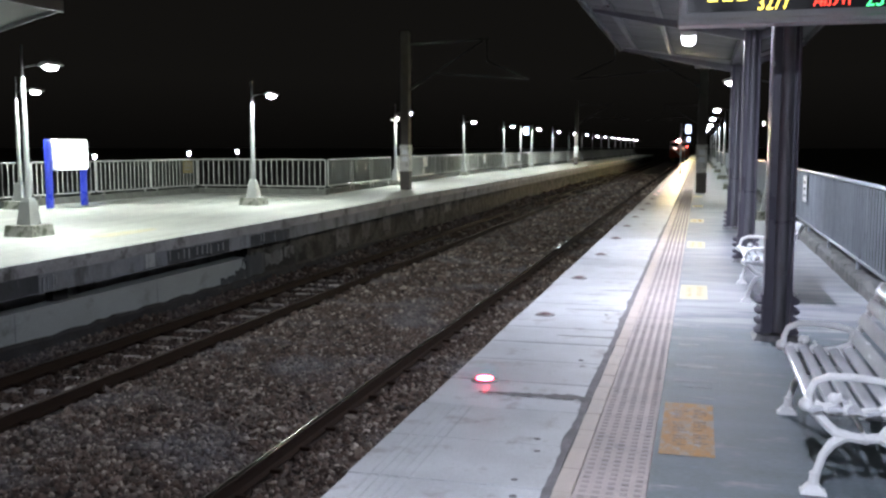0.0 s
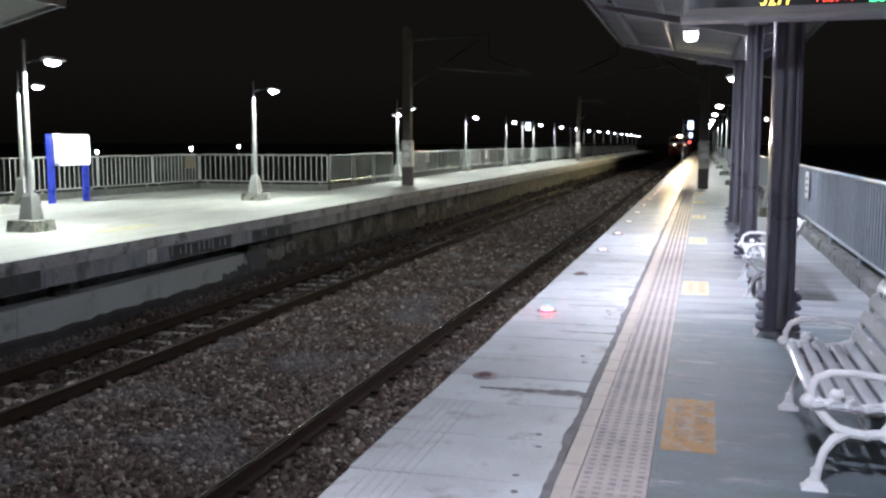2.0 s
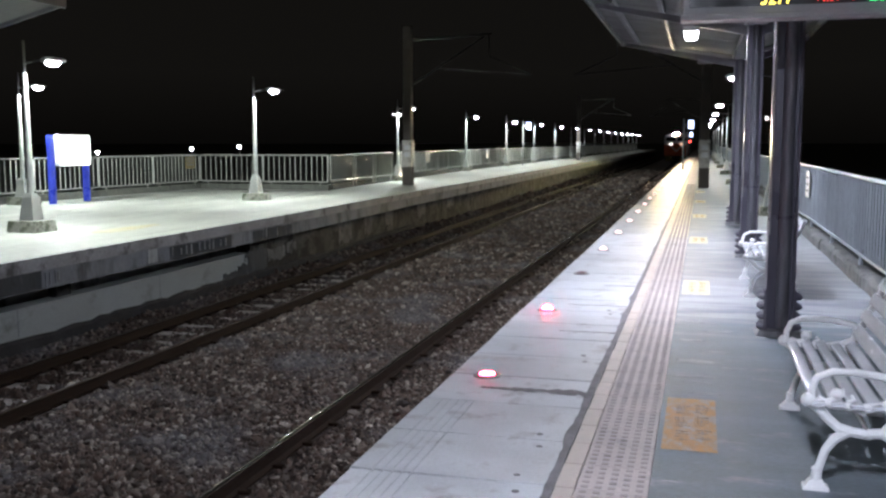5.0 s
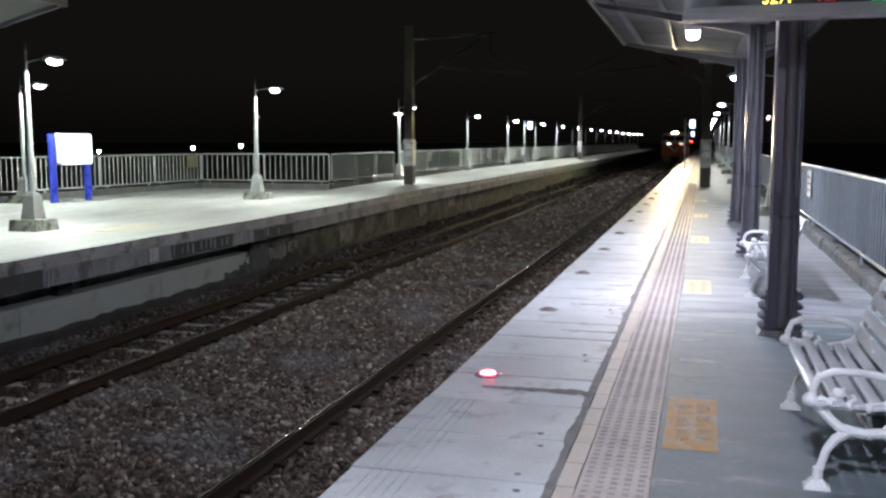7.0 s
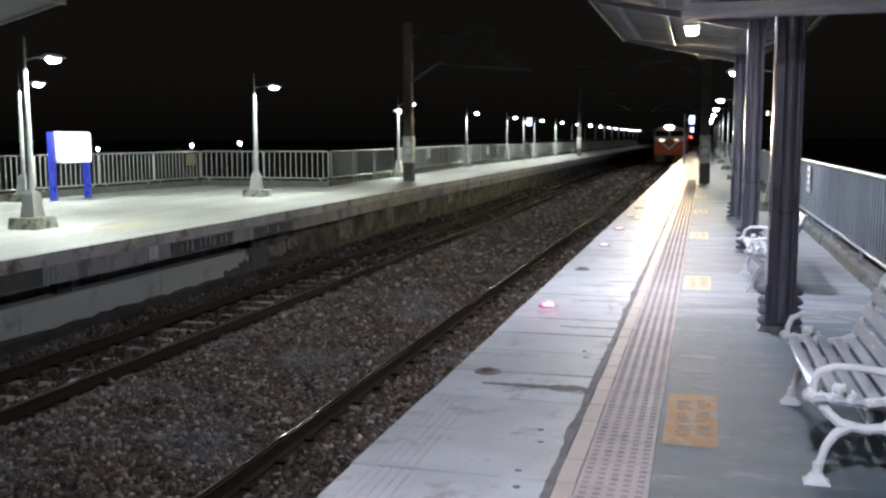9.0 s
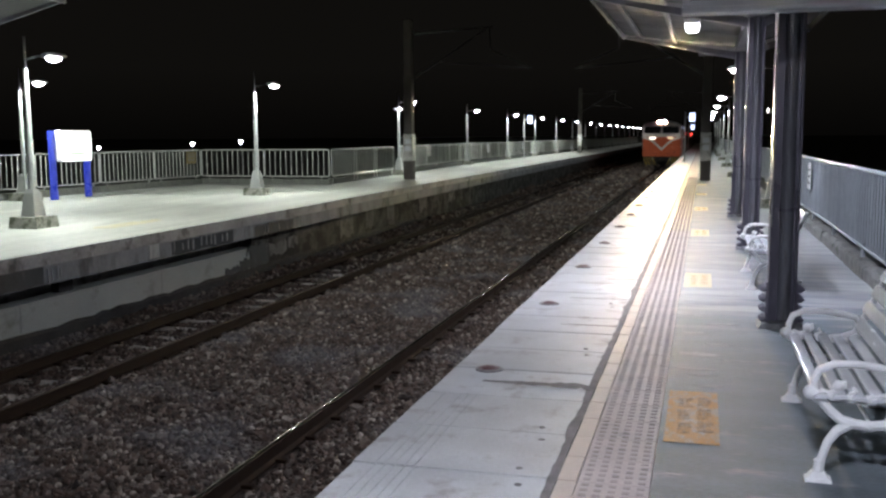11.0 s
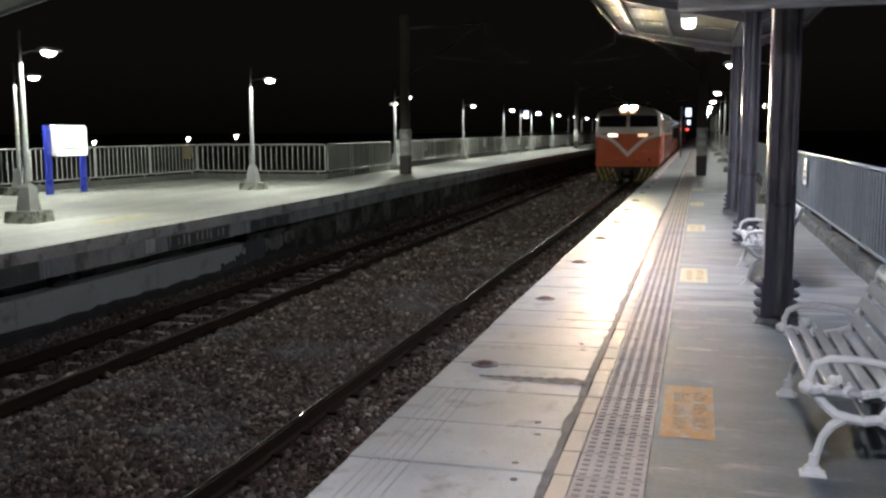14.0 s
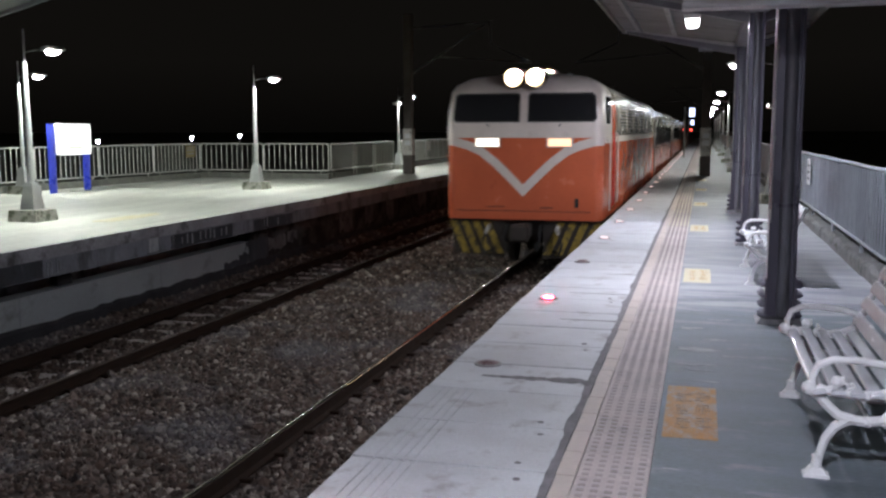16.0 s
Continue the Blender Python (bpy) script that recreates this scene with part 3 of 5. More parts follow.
for y0, y1, z0, z1 in ((16.5, 17.3, -1.1, -0.66), (16.1, 16.6, -1.08, -0.88), (15.5, 16.2, -1.09, -0.98), (16.35, 16.6, -0.8, -0.70)):
    wall_mark("damp_stain", y0, y1, z0, z1, -8.366, DAMP, "blackened damp plaster", 0.06, 0.008)
# blackened lengths of the edge beam, with pale lime runs down them
for y0, y1, z1 in ((8.6, 10.05, -0.17), (13.05, 15.05, -0.19), (15.9, 17.6, -0.20), (19.6, 21.2, -0.19), (23.0, 24.4, -0.20), (27.0, 29.4, -0.20), (33.0, 36.0, -0.19)):
    wall_mark("damp_stain", y0, y1, -0.405, z1, wall_x((y0 + y1) / 2) - (0.03 if y0 > 18 else 0.0), DAMP, "blackened damp concrete", 0.02)
wall_mark("lime_run", 12.42, 12.68, -0.38, -0.165, -7.945, LIME, "pale chalky patch", 0.01)
for y in [10.12, 10.2, 10.31, 10.36] + [13.1 + 0.19 * i + chip.uniform(-0.07, 0.07) for i in range(10)] + [16.3, 16.42, 16.9]:
    w = chip.uniform(0.012, 0.03)
    wall_mark("lime_run", y, y + w, -0.39 + chip.uniform(0, 0.07), -0.19 - chip.uniform(0, 0.05), -7.941, LIME, "thin pale lime run", 0.006)
part("back_wall", Shape().prism(shifted(FAR_EDGE, -0.95) + FAR_BACK, -1.62, -0.162, "z"), WALL, far, "dark wall behind the gap")
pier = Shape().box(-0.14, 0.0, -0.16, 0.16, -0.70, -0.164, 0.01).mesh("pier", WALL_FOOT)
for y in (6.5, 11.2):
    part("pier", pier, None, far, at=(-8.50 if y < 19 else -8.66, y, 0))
for y in (10.1, 13.4):
    part("wall_joint", Shape().box(-0.004, 0.003, -0.005, 0.005, -1.06, -0.692), STREAK, far, at=(-8.37 if y < 19 else -8.37 - 0.0257 * (y - 19), y, 0))
# a darker strip with an uneven top along the wall's foot
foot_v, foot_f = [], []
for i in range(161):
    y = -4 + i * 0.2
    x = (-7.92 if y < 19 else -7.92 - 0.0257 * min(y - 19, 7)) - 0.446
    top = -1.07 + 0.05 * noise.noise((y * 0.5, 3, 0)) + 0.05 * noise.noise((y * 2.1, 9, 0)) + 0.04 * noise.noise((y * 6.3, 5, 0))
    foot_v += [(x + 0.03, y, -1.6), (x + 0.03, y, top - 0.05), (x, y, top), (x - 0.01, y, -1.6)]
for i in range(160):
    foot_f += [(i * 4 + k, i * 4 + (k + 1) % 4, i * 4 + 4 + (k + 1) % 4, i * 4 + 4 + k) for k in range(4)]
part("wall_foot", Shape().add(foot_v, foot_f), WALL_FOOT, far, "dark foot of the wall with an uneven top")
paint = Shape().prism([(-9.42, 13.15), (-9.30, 13.0), (-9.02, 13.1), (-8.98, 13.9), (-9.05, 14.6), (-9.28, 14.75), (-9.40, 14.1)], 0.001, 0.004, "z")
part("yellow_mark", paint, PATCH_Y, far, "faded yellow painted patch")
# the near platform
near = thing("platform_near", "worn concrete platform with edge slabs, tactile paving and stains", "platform", kind="structure")
part("base", Shape().box(-1.38, 1.76, Y0, Y1, -1.62, -0.10), WALL, near)
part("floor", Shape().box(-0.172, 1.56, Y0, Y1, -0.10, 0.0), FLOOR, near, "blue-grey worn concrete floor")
part("joint_bed", Shape().box(-1.36, -0.172, Y0, Y1, -0.10, -0.014), JOINT, near, "dark mortar in the joints")

# concrete kerb under the near fence, in rough blocks
kerb = thing("kerb_near", "rough stained concrete kerb under the blue-grey fence", "kerb", kind="structure")


def rough_block(length, width, height, seed):
    rng = random.Random(seed)
    s = Shape()
    n = 7
    prof = [(0.0, -0.02), (0.004, height * 0.72), (width * 0.16, height), (width, height * 1.02), (width, -0.02)]
    v = []
    for j in range(n + 1):
        for x, z in prof:
            k = 0.014 if 0 < z else 0
            v.append((x + rng.uniform(-k, k) * (x < width), -length / 2 + length * j / n, z + rng.uniform(-k, k)))
    m = len(prof)
    f = [(j * m + i, j * m + i + 1, (j + 1) * m + i + 1, (j + 1) * m + i) for j in range(n) for i in range(m - 1)]
    f += [tuple(range(m)), tuple(range(n * m, (n + 1) * m))[::-1]]
    return s.add(v, f)


blocks = [rough_block(1.135, 0.24, 0.15, i).mesh("kerb_block", KERB) for i in range(5)]
far_blocks = [rough_block(1.135, 0.24, 0.15, i + 5).mesh("kerb_block", KERB_FAR) for i in range(5)]
for i in range(40):
    part("kerb_block", blocks[i * 7 % 5], None, kerb, at=(1.525 + 0.006 * (i % 3), 0.2 + i * 1.15, 0))
part("kerb_run", Shape().box(1.53, 1.77, 46.0, Y1, -0.02, 0.15, 0.01), KERB, kerb)

kerb2 = thing("kerb_far", "mossy rough concrete kerb under the far fence", "kerb", kind="structure")


def kerb_line(a, b, step=1.2):
    a, b = Vector((*a, 0)), Vector((*b, 0))
    d = b - a
    n = max(1, round(d.length / step))
    for i in range(n):
        p = a + d * ((i + 0.5) / n)
        ob = part("kerb_block", far_blocks[(i * 3) % 5], None, kerb2)
        ob.rotation_euler = (0, 0, math.atan2(d.y, d.x) - math.pi / 2)
        ob.location = (p.x, p.y, 0)
        ob.scale = (0.9, d.length / n / 1.15, 1.15)


FENCE_A = [(-15.75, 3.0), (-15.75, 17.2)]
FENCE_B = [(-15.75, 17.3), (-15.03, 26.55)]
FENCE_C = [(-14.98, 26.5), (-10.74, 26.5)]
FENCE_D = [(-10.88, 27.0), (-11.0, 33.2)]
FENCE_E = [(-11.15, 34.4), (-11.72, 46.0)]
FENCE_F = [(-11.75, 46.3), (-11.9, 178.0)]
kerb_line((-15.9, 3.0), (-15.9, 17.2))
kerb_line((-15.9, 17.3), (-15.18, 26.5))
kerb_line((-14.95, 26.62), (-10.72, 26.62))
kerb_line((-11.05, 27.0), (-11.85, 46.0))
part("kerb_run", Shape().prism([(-11.87, 46), (-11.67, 46), (-11.82, Y1), (-12.02, Y1)], -0.02, 0.17, "z"), KERB_FAR, kerb2)


# ---------------------------------------------------------------- fences
def fence_panel(name, length, n, material, group, label, z0=0.25, z1=1.05, ends=True):
    ob = thing(name, label, "fence", group)
    fr = [(0, 0.05, z0), (0, 0.02, z0 + 0.015), (0, 0, z0 + 0.05), (0, 0, z1 - 0.06), (0, 0.02, z1 - 0.02), (0, 0.06, z1)]
    fr += [(0, length - y, z) for _, y, z in fr[::-1]]
    if ends:
        part("frame", Shape().tube(fr, 0.021, 6, closed=True).mesh("frame", material, True), None, ob)
    else:
        part("top_rail", Shape().tube([(0, 0, z1), (0, length, z1)], 0.024, 8).mesh("top_rail", material, True), None, ob)
        part("bottom_rail", Shape().tube([(0, 0, z0), (0, length, z0)], 0.018, 8).mesh("bottom_rail", material, True), None, ob)
    bar = Shape().tube([(0, 0, z0), (0, 0, z1)], 0.0115, 6, caps=False).mesh("bar", material, True)
    for i in range(1 if ends else 0, n):
        part("bar", bar, None, ob, at=(0, length * i / n, 0))
    leg = Shape().tube([(0, 0, 0.06), (0, 0, z0)], 0.022, 6).mesh("leg", material, True)
    for y in (0.25, length - 0.25) if ends else (0.4,):
        part("leg", leg, None, ob, at=(0, y, 0))
    return ob


def fence_run(master, used, a, b, length=2.3):
    a, b = Vector((*a, 0)), Vector((*b, 0))
    d = b - a
    n = max(1, round(d.length / (length + 0.06)))
    for i in range(n):
        p = a + d * (i / n)
        m = pose(p.x, p.y, 0, 0, 0, math.degrees(math.atan2(d.y, d.x)) - 90)
        if not used:
            master.matrix_basis = m
            used.append(1)
        else:
            copy_thing(master, m)


p_near = fence_panel("steel_fence", 2.32, 14, FENCE_NEAR, "fence along the near platform", "blue-grey painted steel bar fence panel on a concrete kerb", ends=False)
fence_run(p_near, [], (1.63, -1.35), (1.63, -1.35 + 2.32 * 48), 2.26)
p_far = fence_panel("steel_fence", 2.27, 13, FENCE_FAR, "fence along the far platform", "pale grey steel bar fence panel on a mossy kerb")
u = []
for run in (FENCE_A, FENCE_B, FENCE_D, FENCE_E, FENCE_F):
    fence_run(p_far, u, *run)
p_end = fence_panel("steel_fence", 2.1, 12, FENCE_FAR, "fence along the far platform", "pale grey steel bar fence panel across the platform corner")
fence_run(p_end, [], *FENCE_C, 2.06)

# ---------------------------------------------------------------- near platform: canopy
canopy = thing("canopy_near", "butterfly canopy of pale sheet on dark steel columns over the near platform", "canopy", kind="structure")
CY0, CY1 = -12.0, 18.2


def wing(name, xa, za, xb, zb, parent, y0, y1):
    part(name, Shape().prism([(xa, za), (xb, zb), (xb, zb + 0.05), (xa, za + 0.05)], y0, y1), CANOPY, parent, "pale corrugated canopy sheet")
    for i in range(int((y1 - y0) / 1.6)):
        y = y0 + 0.8 + i * 1.6
        part("seam", Shape().prism([(xa, za - 0.006), (xb, zb - 0.006), (xb, zb - 0.001), (xa, za - 0.001)], y - 0.012, y + 0.012), CANOPY, parent)


wing("roof_sheet", 0.60, 2.98, -1.47, 3.27, canopy, CY0, CY1)
wing("roof_sheet", 0.60, 2.98, 1.74, 3.35, canopy, CY0, CY1)
part("fascia", Shape().prism([(-1.50, 3.20), (-1.465, 3.20), (-1.465, 3.36), (-1.50, 3.36)], CY0, CY1 + 0.03), BEAM, canopy, "thin steel edge trim")
part("fascia", Shape().prism([(1.735, 3.26), (1.77, 3.26), (1.77, 3.42), (1.735, 3.42)], CY0, CY1 + 0.03), BEAM, canopy, "thin steel edge trim")
part("end_trim", Shape().prism([(-1.465, 3.21), (0.60, 2.90), (1.735, 3.27), (1.735, 3.33), (0.60, 2.97), (-1.465, 3.27)], CY1, CY1 + 0.025), TRIM, canopy)
part("gutter", Shape().box(0.48, 0.72, CY0, CY1, 2.84, 2.97, 0.01), BEAM, canopy)
for x in (-1.15, -0.55, 1.2):
    z = 2.98 + (0.6 - x) * 0.14 if x < 0.6 else 2.98 + (x - 0.6) * 0.325
    part("purlin", Shape().box(x - 0.03, x + 0.03, CY0, CY1 - 0.03, z - 0.085, z - 0.013, 0.004), BEAM, canopy)
part("downlight_bar", Shape().box(-0.13, 0.66, CY1 - 0.32, CY1 - 0.26, 2.83, 2.90, 0.004), BEAM, canopy)


def h_column(y):
    ob = thing("canopy_column", "dark blue-grey steel H-section column with bolted base", "column", "columns of the near canopy", m=pose(0.585, y, 0))
    part("flange", Shape().box(-0.10, -0.088, -0.10, 0.10, 0.03, 2.86, 0.003), COLUMN, ob)
    part("flange", Shape().box(0.088, 0.10, -0.10, 0.10, 0.03, 2.86, 0.003), COLUMN, ob)
    part("web", Shape().box(-0.088, 0.088, -0.006, 0.006, 0.03, 2.86), COLUMN, ob)
    part("splice_plate", Shape().box(-0.113, -0.1005, -0.085, 0.085, 0.03, 0.335, 0.002), COLUMN, ob)
    part("splice_plate", Shape().box(0.1005, 0.113, -0.085, 0.085, 0.03, 0.335, 0.002), COLUMN, ob)
    bolt = Shape().tube([(0, 0, 0), (0.03, 0, 0)], 0.026, 6).tube([(0.03, 0, 0), (0.045, 0, 0)], 0.013, 6).mesh("bolt", COLUMN)
    for s in (-1, 1):
        for z in (0.056, 0.132, 0.208, 0.281):
            for e in (-0.045, 0.045):
                b = part("bolt", bolt, None, ob, at=(s * 0.113, e, z))
                b.rotation_euler = (0, 0, 0 if s > 0 else math.pi)
    part("grout_pad", Shape().frustum(0, 0, 0, 0.035, 0.17, 0.17, 0.14, 0.14), WALL, ob, "rough grout pad")
    part("downpipe", Shape().tube([(0.016, -0.053, 0.05), (0.016, -0.053, 2.85)], 0.045, 16).mesh("downpipe", DOWNPIPE, True), None, ob, "grey plastic rain downpipe")
    part("pipe_clip", Shape().tube([(0.016, -0.053, 0.86), (0.016, -0.053, 0.885)], 0.049, 16), COLUMN, ob, "dark pipe clip")
    part("conduit", Shape().tube([(-0.092, -0.109, 0.75), (-0.092, -0.109, 2.82)], 0.005, 8), PIPE, ob, "thin pale conduit")
    for z in (1.35, 2.0, 2.6):
        part("conduit_clip", Shape().box(-0.104, -0.078, -0.121, -0.100, z, z + 0.03, 0.003), GALV, ob)
    # cantilever arms
    part("arm", Shape().prism([(-0.09, 2.72), (-0.09, 2.84), (-1.95, 3.17), (-1.95, 3.12)], -0.04, 0.04), BEAM, ob, "tapered cantilever arm")
    part("arm", Shape().prism([(0.09, 2.72), (0.09, 2.84), (1.10, 3.20), (1.10, 3.15)], -0.04, 0.04), BEAM, ob, "tapered cantilever arm")
    return ob


for y in (7.42, 12.4, 17.4, 2.4, -2.6, -7.6):
    h_column(y)


def tube_fixture(m):
    ob = thing("tube_light_fixture", "white fluorescent batten lit under the canopy", "lamp", "tube lights under the canopy", m=m)
    part("housing", Shape().prism([(-0.11, 0.07), (-0.10, 0.005), (0.10, 0.005), (0.11, 0.07)], -0.27, 0.27), BENCH, ob)
    part("diffuser", Shape().prism([(-0.095, 0.004), (-0.085, -0.05), (-0.05, -0.075), (0.05, -0.075), (0.085, -0.05), (0.095, 0.004)], -0.25, 0.25), TUBE_GLOW, ob, "glowing white diffuser")
    for y in (-0.26, 0.26):
        part("end_cap", Shape().box(-0.10, 0.10, y - 0.008 + 0.01 * (y > 0), y + 0.008 - 0.01 * (y < 0), 0.004, 0.05, 0.003), BENCH, ob)
    return ob


for x, y in TUBES:
    tube_fixture(pose(x, y, 2.94))
# fixture for the added, unseen tube under the far canopy
tube_fixture(pose(-9.6, 7.0, 2.82))

# display board hung across the platform
board = thing("departure_board", "grey display board with amber, red and green dot-matrix lettering", "sign", m=pose(0, 6.0, 0.02))
part("case", Shape().box(-0.145, 2.05, 0.0, 0.16, 2.145, 2.58, 0.012), LED_CASE, board)
part("screen", Shape().box(-0.10, 2.0, -0.006, -0.001, 2.20, 2.52), LED_FACE, board, "black display screen")
part("lower_trim", Shape().box(-0.15, 2.06, -0.02, 0.165, 2.125, 2.16, 0.006), LED_CASE, board)
for x in (0.25, 1.6):
    part("hanger", Shape().tube([(x, 0.08, 2.55), (x, 0.08, 2.98)], 0.014, 8), GALV, board)


def lettering(text, x, z, size, material, parent, name="lettering", stretch=1.0):
    cu = bpy.data.curves.new(name, "FONT")
    cu.body, cu.size, cu.extrude = text, size, 0.001
    tmp = new(name, cu)
    me = bpy.data.meshes.new_from_object(tmp.evaluated_get(bpy.context.evaluated_depsgraph_get()))
    bpy.data.objects.remove(tmp)
    me.materials.clear()
    me.materials.append(material)
    ob = part(name, me, None, parent)
    ob.rotation_euler = (radians(90), 0, 0)
    ob.location, ob.scale = (x, -0.009, z), (stretch, 1, 1)
    return ob


lettering("3277", 0.30, 2.205, 0.115, AMBER, board, stretch=0.80)
lettering("潮州", 0.605, 2.222, 0.108, REDTXT, board)
lettering("25", 0.89, 2.205, 0.115, GREENTXT, board, stretch=0.9)
for i in range(3):
    for z in (2.262, 2.29, 2.318):
        part("unread_mark", Shape().box(0.02 + i * 0.085, 0.075 + i * 0.085, -0.0095, -0.0065, z, z + 0.012), AMBER, board)


# ---------------------------------------------------------------- near platform: benches
def bench(m):
    ob = thing("park_bench", "white cast-iron park bench with painted slats, facing the track", "bench", "benches on the platform", m=m)
    for e in (0.0, 1.22):
        P = lambda pts: [(x, e, z) for x, z in pts]
        s = Shape()
        loop = [(0.44, 0.375), (0.435, 0.43), (0.455, 0.485), (0.51, 0.515), (0.60, 0.518), (0.70, 0.505), (0.765, 0.485), (0.785, 0.445), (0.76, 0.395), (0.69, 0.362), (0.60, 0.352), (0.51, 0.36)]
        s.tube(P([(x, 0.352 + (z - 0.352) * 0.87) for x, z in loop]), 0.016, 8, closed=True)
        part("armrest", s.mesh("armrest", BENCH, True), None, ob)
        s = Shape()
        s.tube(P([(0.43, 0.37), (0.47, 0.335), (0.50, 0.30), (0.54, 0.265), (0.585, 0.25)]), [0.024, 0.021, 0.020, 0.021, 0.024], 8)
        s.tube(P([(0.565, 0.252), (0.65, 0.243), (0.73, 0.255)]), 0.021, 8)
        s.tube(P([(0.575, 0.248), (0.53, 0.215), (0.497, 0.165), (0.478, 0.10), (0.470, 0.075), (0.464, 0.03)]), [0.024, 0.021, 0.018, 0.017, 0.021, 0.023], 8)
        s.tube(P([(0.715, 0.25), (0.77, 0.215), (0.815, 0.16), (0.85, 0.09), (0.872, 0.02)]), [0.024, 0.021, 0.018, 0.017, 0.023], 8)
        s.tube(P([(0.50, 0.355), (0.62, 0.345), (0.74, 0.345)]), 0.014, 8)
        s.tube(P([(0.72, 0.255), (0.75, 0.30), (0.765, 0.36), (0.79, 0.43), (0.83, 0.52), (0.88, 0.63), (0.912, 0.70)]), [0.022, 0.02, 0.019, 0.018, 0.017, 0.016, 0.02], 8)
        s.ball((0.425, e, 0.372), 0.031, 10)
        s.ball((0.915, e, 0.705), 0.024, 8)
        s.ball((0.655, e, 0.243), 0.024, 8)
        part("end_frame", s.mesh("end_frame", BENCH, True), None, ob, "curved cast-iron end frame")
        s = Shape()
        s.ball((0.53, e, 0.405), 0.024, 8)
        s.tube(P([(0.46, 0.385), (0.49, 0.375), (0.53, 0.382), (0.555, 0.40), (0.55, 0.425)]), 0.009, 6)
        s.tube(P([(0.57, 0.37), (0.60, 0.385), (0.585, 0.40)]), 0.008, 6)
        part("scroll", s.mesh("scroll", BENCH, True), None, ob, "small cast scroll")
        for x in (0.465, 0.875):
            part("foot", Shape().frustum(x, e, 0, 0.014, 0.052, 0.034, 0.05, 0.032).frustum(x, e, 0.014, 0.04, 0.042, 0.028, 0.024, 0.022).ball((x + 0.004, e, 0.085), 0.024, 8, 0.5), BENCH, ob, "stepped cast foot")
    def board(h):
        """A board's section, half as wide as h, with eased edges and a slight crown."""
        top = [(-h, 0.005), (-h + 0.002, 0.0095), (-h + 0.006, 0.0125), (-h * 0.5, 0.0138), (0, 0.0142)]
        return [(-h, 0.0)] + top + [(-x, z) for x, z in top[-2::-1]] + [(h, 0.0)]
    seat_board = Shape().prism(board(0.0265), -0.05, 1.27).mesh("seat_slat", SLAT)
    for i, x in enumerate((0.462, 0.535, 0.608, 0.681, 0.753)):
        b = part("seat_slat", seat_board, None, ob, at=(x, 0, (0.360, 0.362, 0.358, 0.357, 0.365)[i]))
        b.rotation_euler = (0, radians((-9, -5, -4, -12, -22)[i]), 0)
    back_board = Shape().prism(board(0.0345), -0.05, 1.27).mesh("back_slat", SLAT)
    for i in range(4):
        b = part("back_slat", back_board, None, ob, at=(0.787 + 0.0385 * i, 0, 0.440 + 0.083 * i))
        b.rotation_euler = (0, radians(-65), 0)
    part("tie_rod", Shape().tube([(0.66, 0, 0.245), (0.66, 1.22, 0.245)], 0.008, 6), BENCH, ob)
    return ob


bench(pose(0.024, 4.06, 0))
bench(pose(-0.005, 9.12, 0))


# ---------------------------------------------------------------- street lamps
def street_lamp(label, group, m, lens, base=0.25, reach=0.0):
    ob = thing("street_lamp", label, "street lamp", group, m=m)
    part("footing", Shape().frustum(0, 0, -0.01, 0.185, base + 0.02, base + 0.02, base, base), MOSSY, ob, "stained concrete footing")
    part("pedestal", Shape().frustum(0, 0, 0.185, 0.56, 0.135, 0.135, 0.088, 0.088).frustum(0, 0, 0.56, 0.62, 0.088, 0.088, 0.062, 0.062), GALV, ob)
    part("pole", Shape().tube([(0, 0, 0.60), (0, 0, 1.5), (0, 0, 2.52)], [0.056, 0.047, 0.036], 10).mesh("pole", GALV, True), None, ob)
    part("spigot", Shape().tube([(0, 0, 2.50), (0, 0, 3.02)], 0.017, 8), DARK_STEEL, ob)
    part("arm", Shape().tube([(0, 0, 2.66), (0.2, 0, 2.70), (0.40 + reach, 0, 2.71)], 0.011, 8), LAMP_ARM, ob)
    head = part("head", Shape().prism([(x + reach, z) for x, z in ((0.37, 2.675), (0.69, 2.675), (0.71, 2.70), (0.64, 2.74), (0.47, 2.75), (0.38, 2.73))], -0.09, 0.09), GALV, ob)
    part("lens", Shape().ball((0.53 + reach, 0, 2.665), 0.112, 12, 0.5), lens, head, "glowing white lens")
    return ob


for i, (x, y) in enumerate(FAR_LAMPS):
    street_lamp("tapered pale steel street lamp lit white on a concrete footing", "lamps along the far platform", pose(x, y, 0), LENS if y < 30 else LENS_FAR)
street_lamp("pale steel street lamp standing behind the name board", "lamps along the far platform", pose(*FAR_SIDE_LAMP, 0), LENS)
for x, y in NEAR_LAMPS:
    street_lamp("pale steel street lamp lit white beside the near fence", "lamps along the near platform", pose(x, y, 0, 0, 0, 180), LENS_FAR, 0.25)
street_lamp("pale steel street lamp lit white past the canopy end", "lamps along the near platform", pose(1.31, 19.5, 0, 0, 0, 180), LENS, 0.2, 0.21)

# loudspeakers on one far lamp pole
for m in (pose(-11.0, 34.0, 2.42), pose(1.31, 19.5, 1.86)):
    horn = thing("horn_loudspeakers", "pale horn loudspeakers clamped to a lamp pole", "loudspeaker", "loudspeakers on the lamp poles", m=m)
    for s in (-1, 1):
        part("horn", Shape().tube([(0.04 * s, -0.05, 0), (0.09 * s, -0.08, 0.015), (0.14 * s, -0.12, 0.02)], [0.022, 0.035, 0.05], 10), SLEEVE, horn)
    part("bracket", Shape().box(-0.048, 0.048, -0.07, 0.05, -0.06, 0.08, 0.01), SLEEVE, horn)

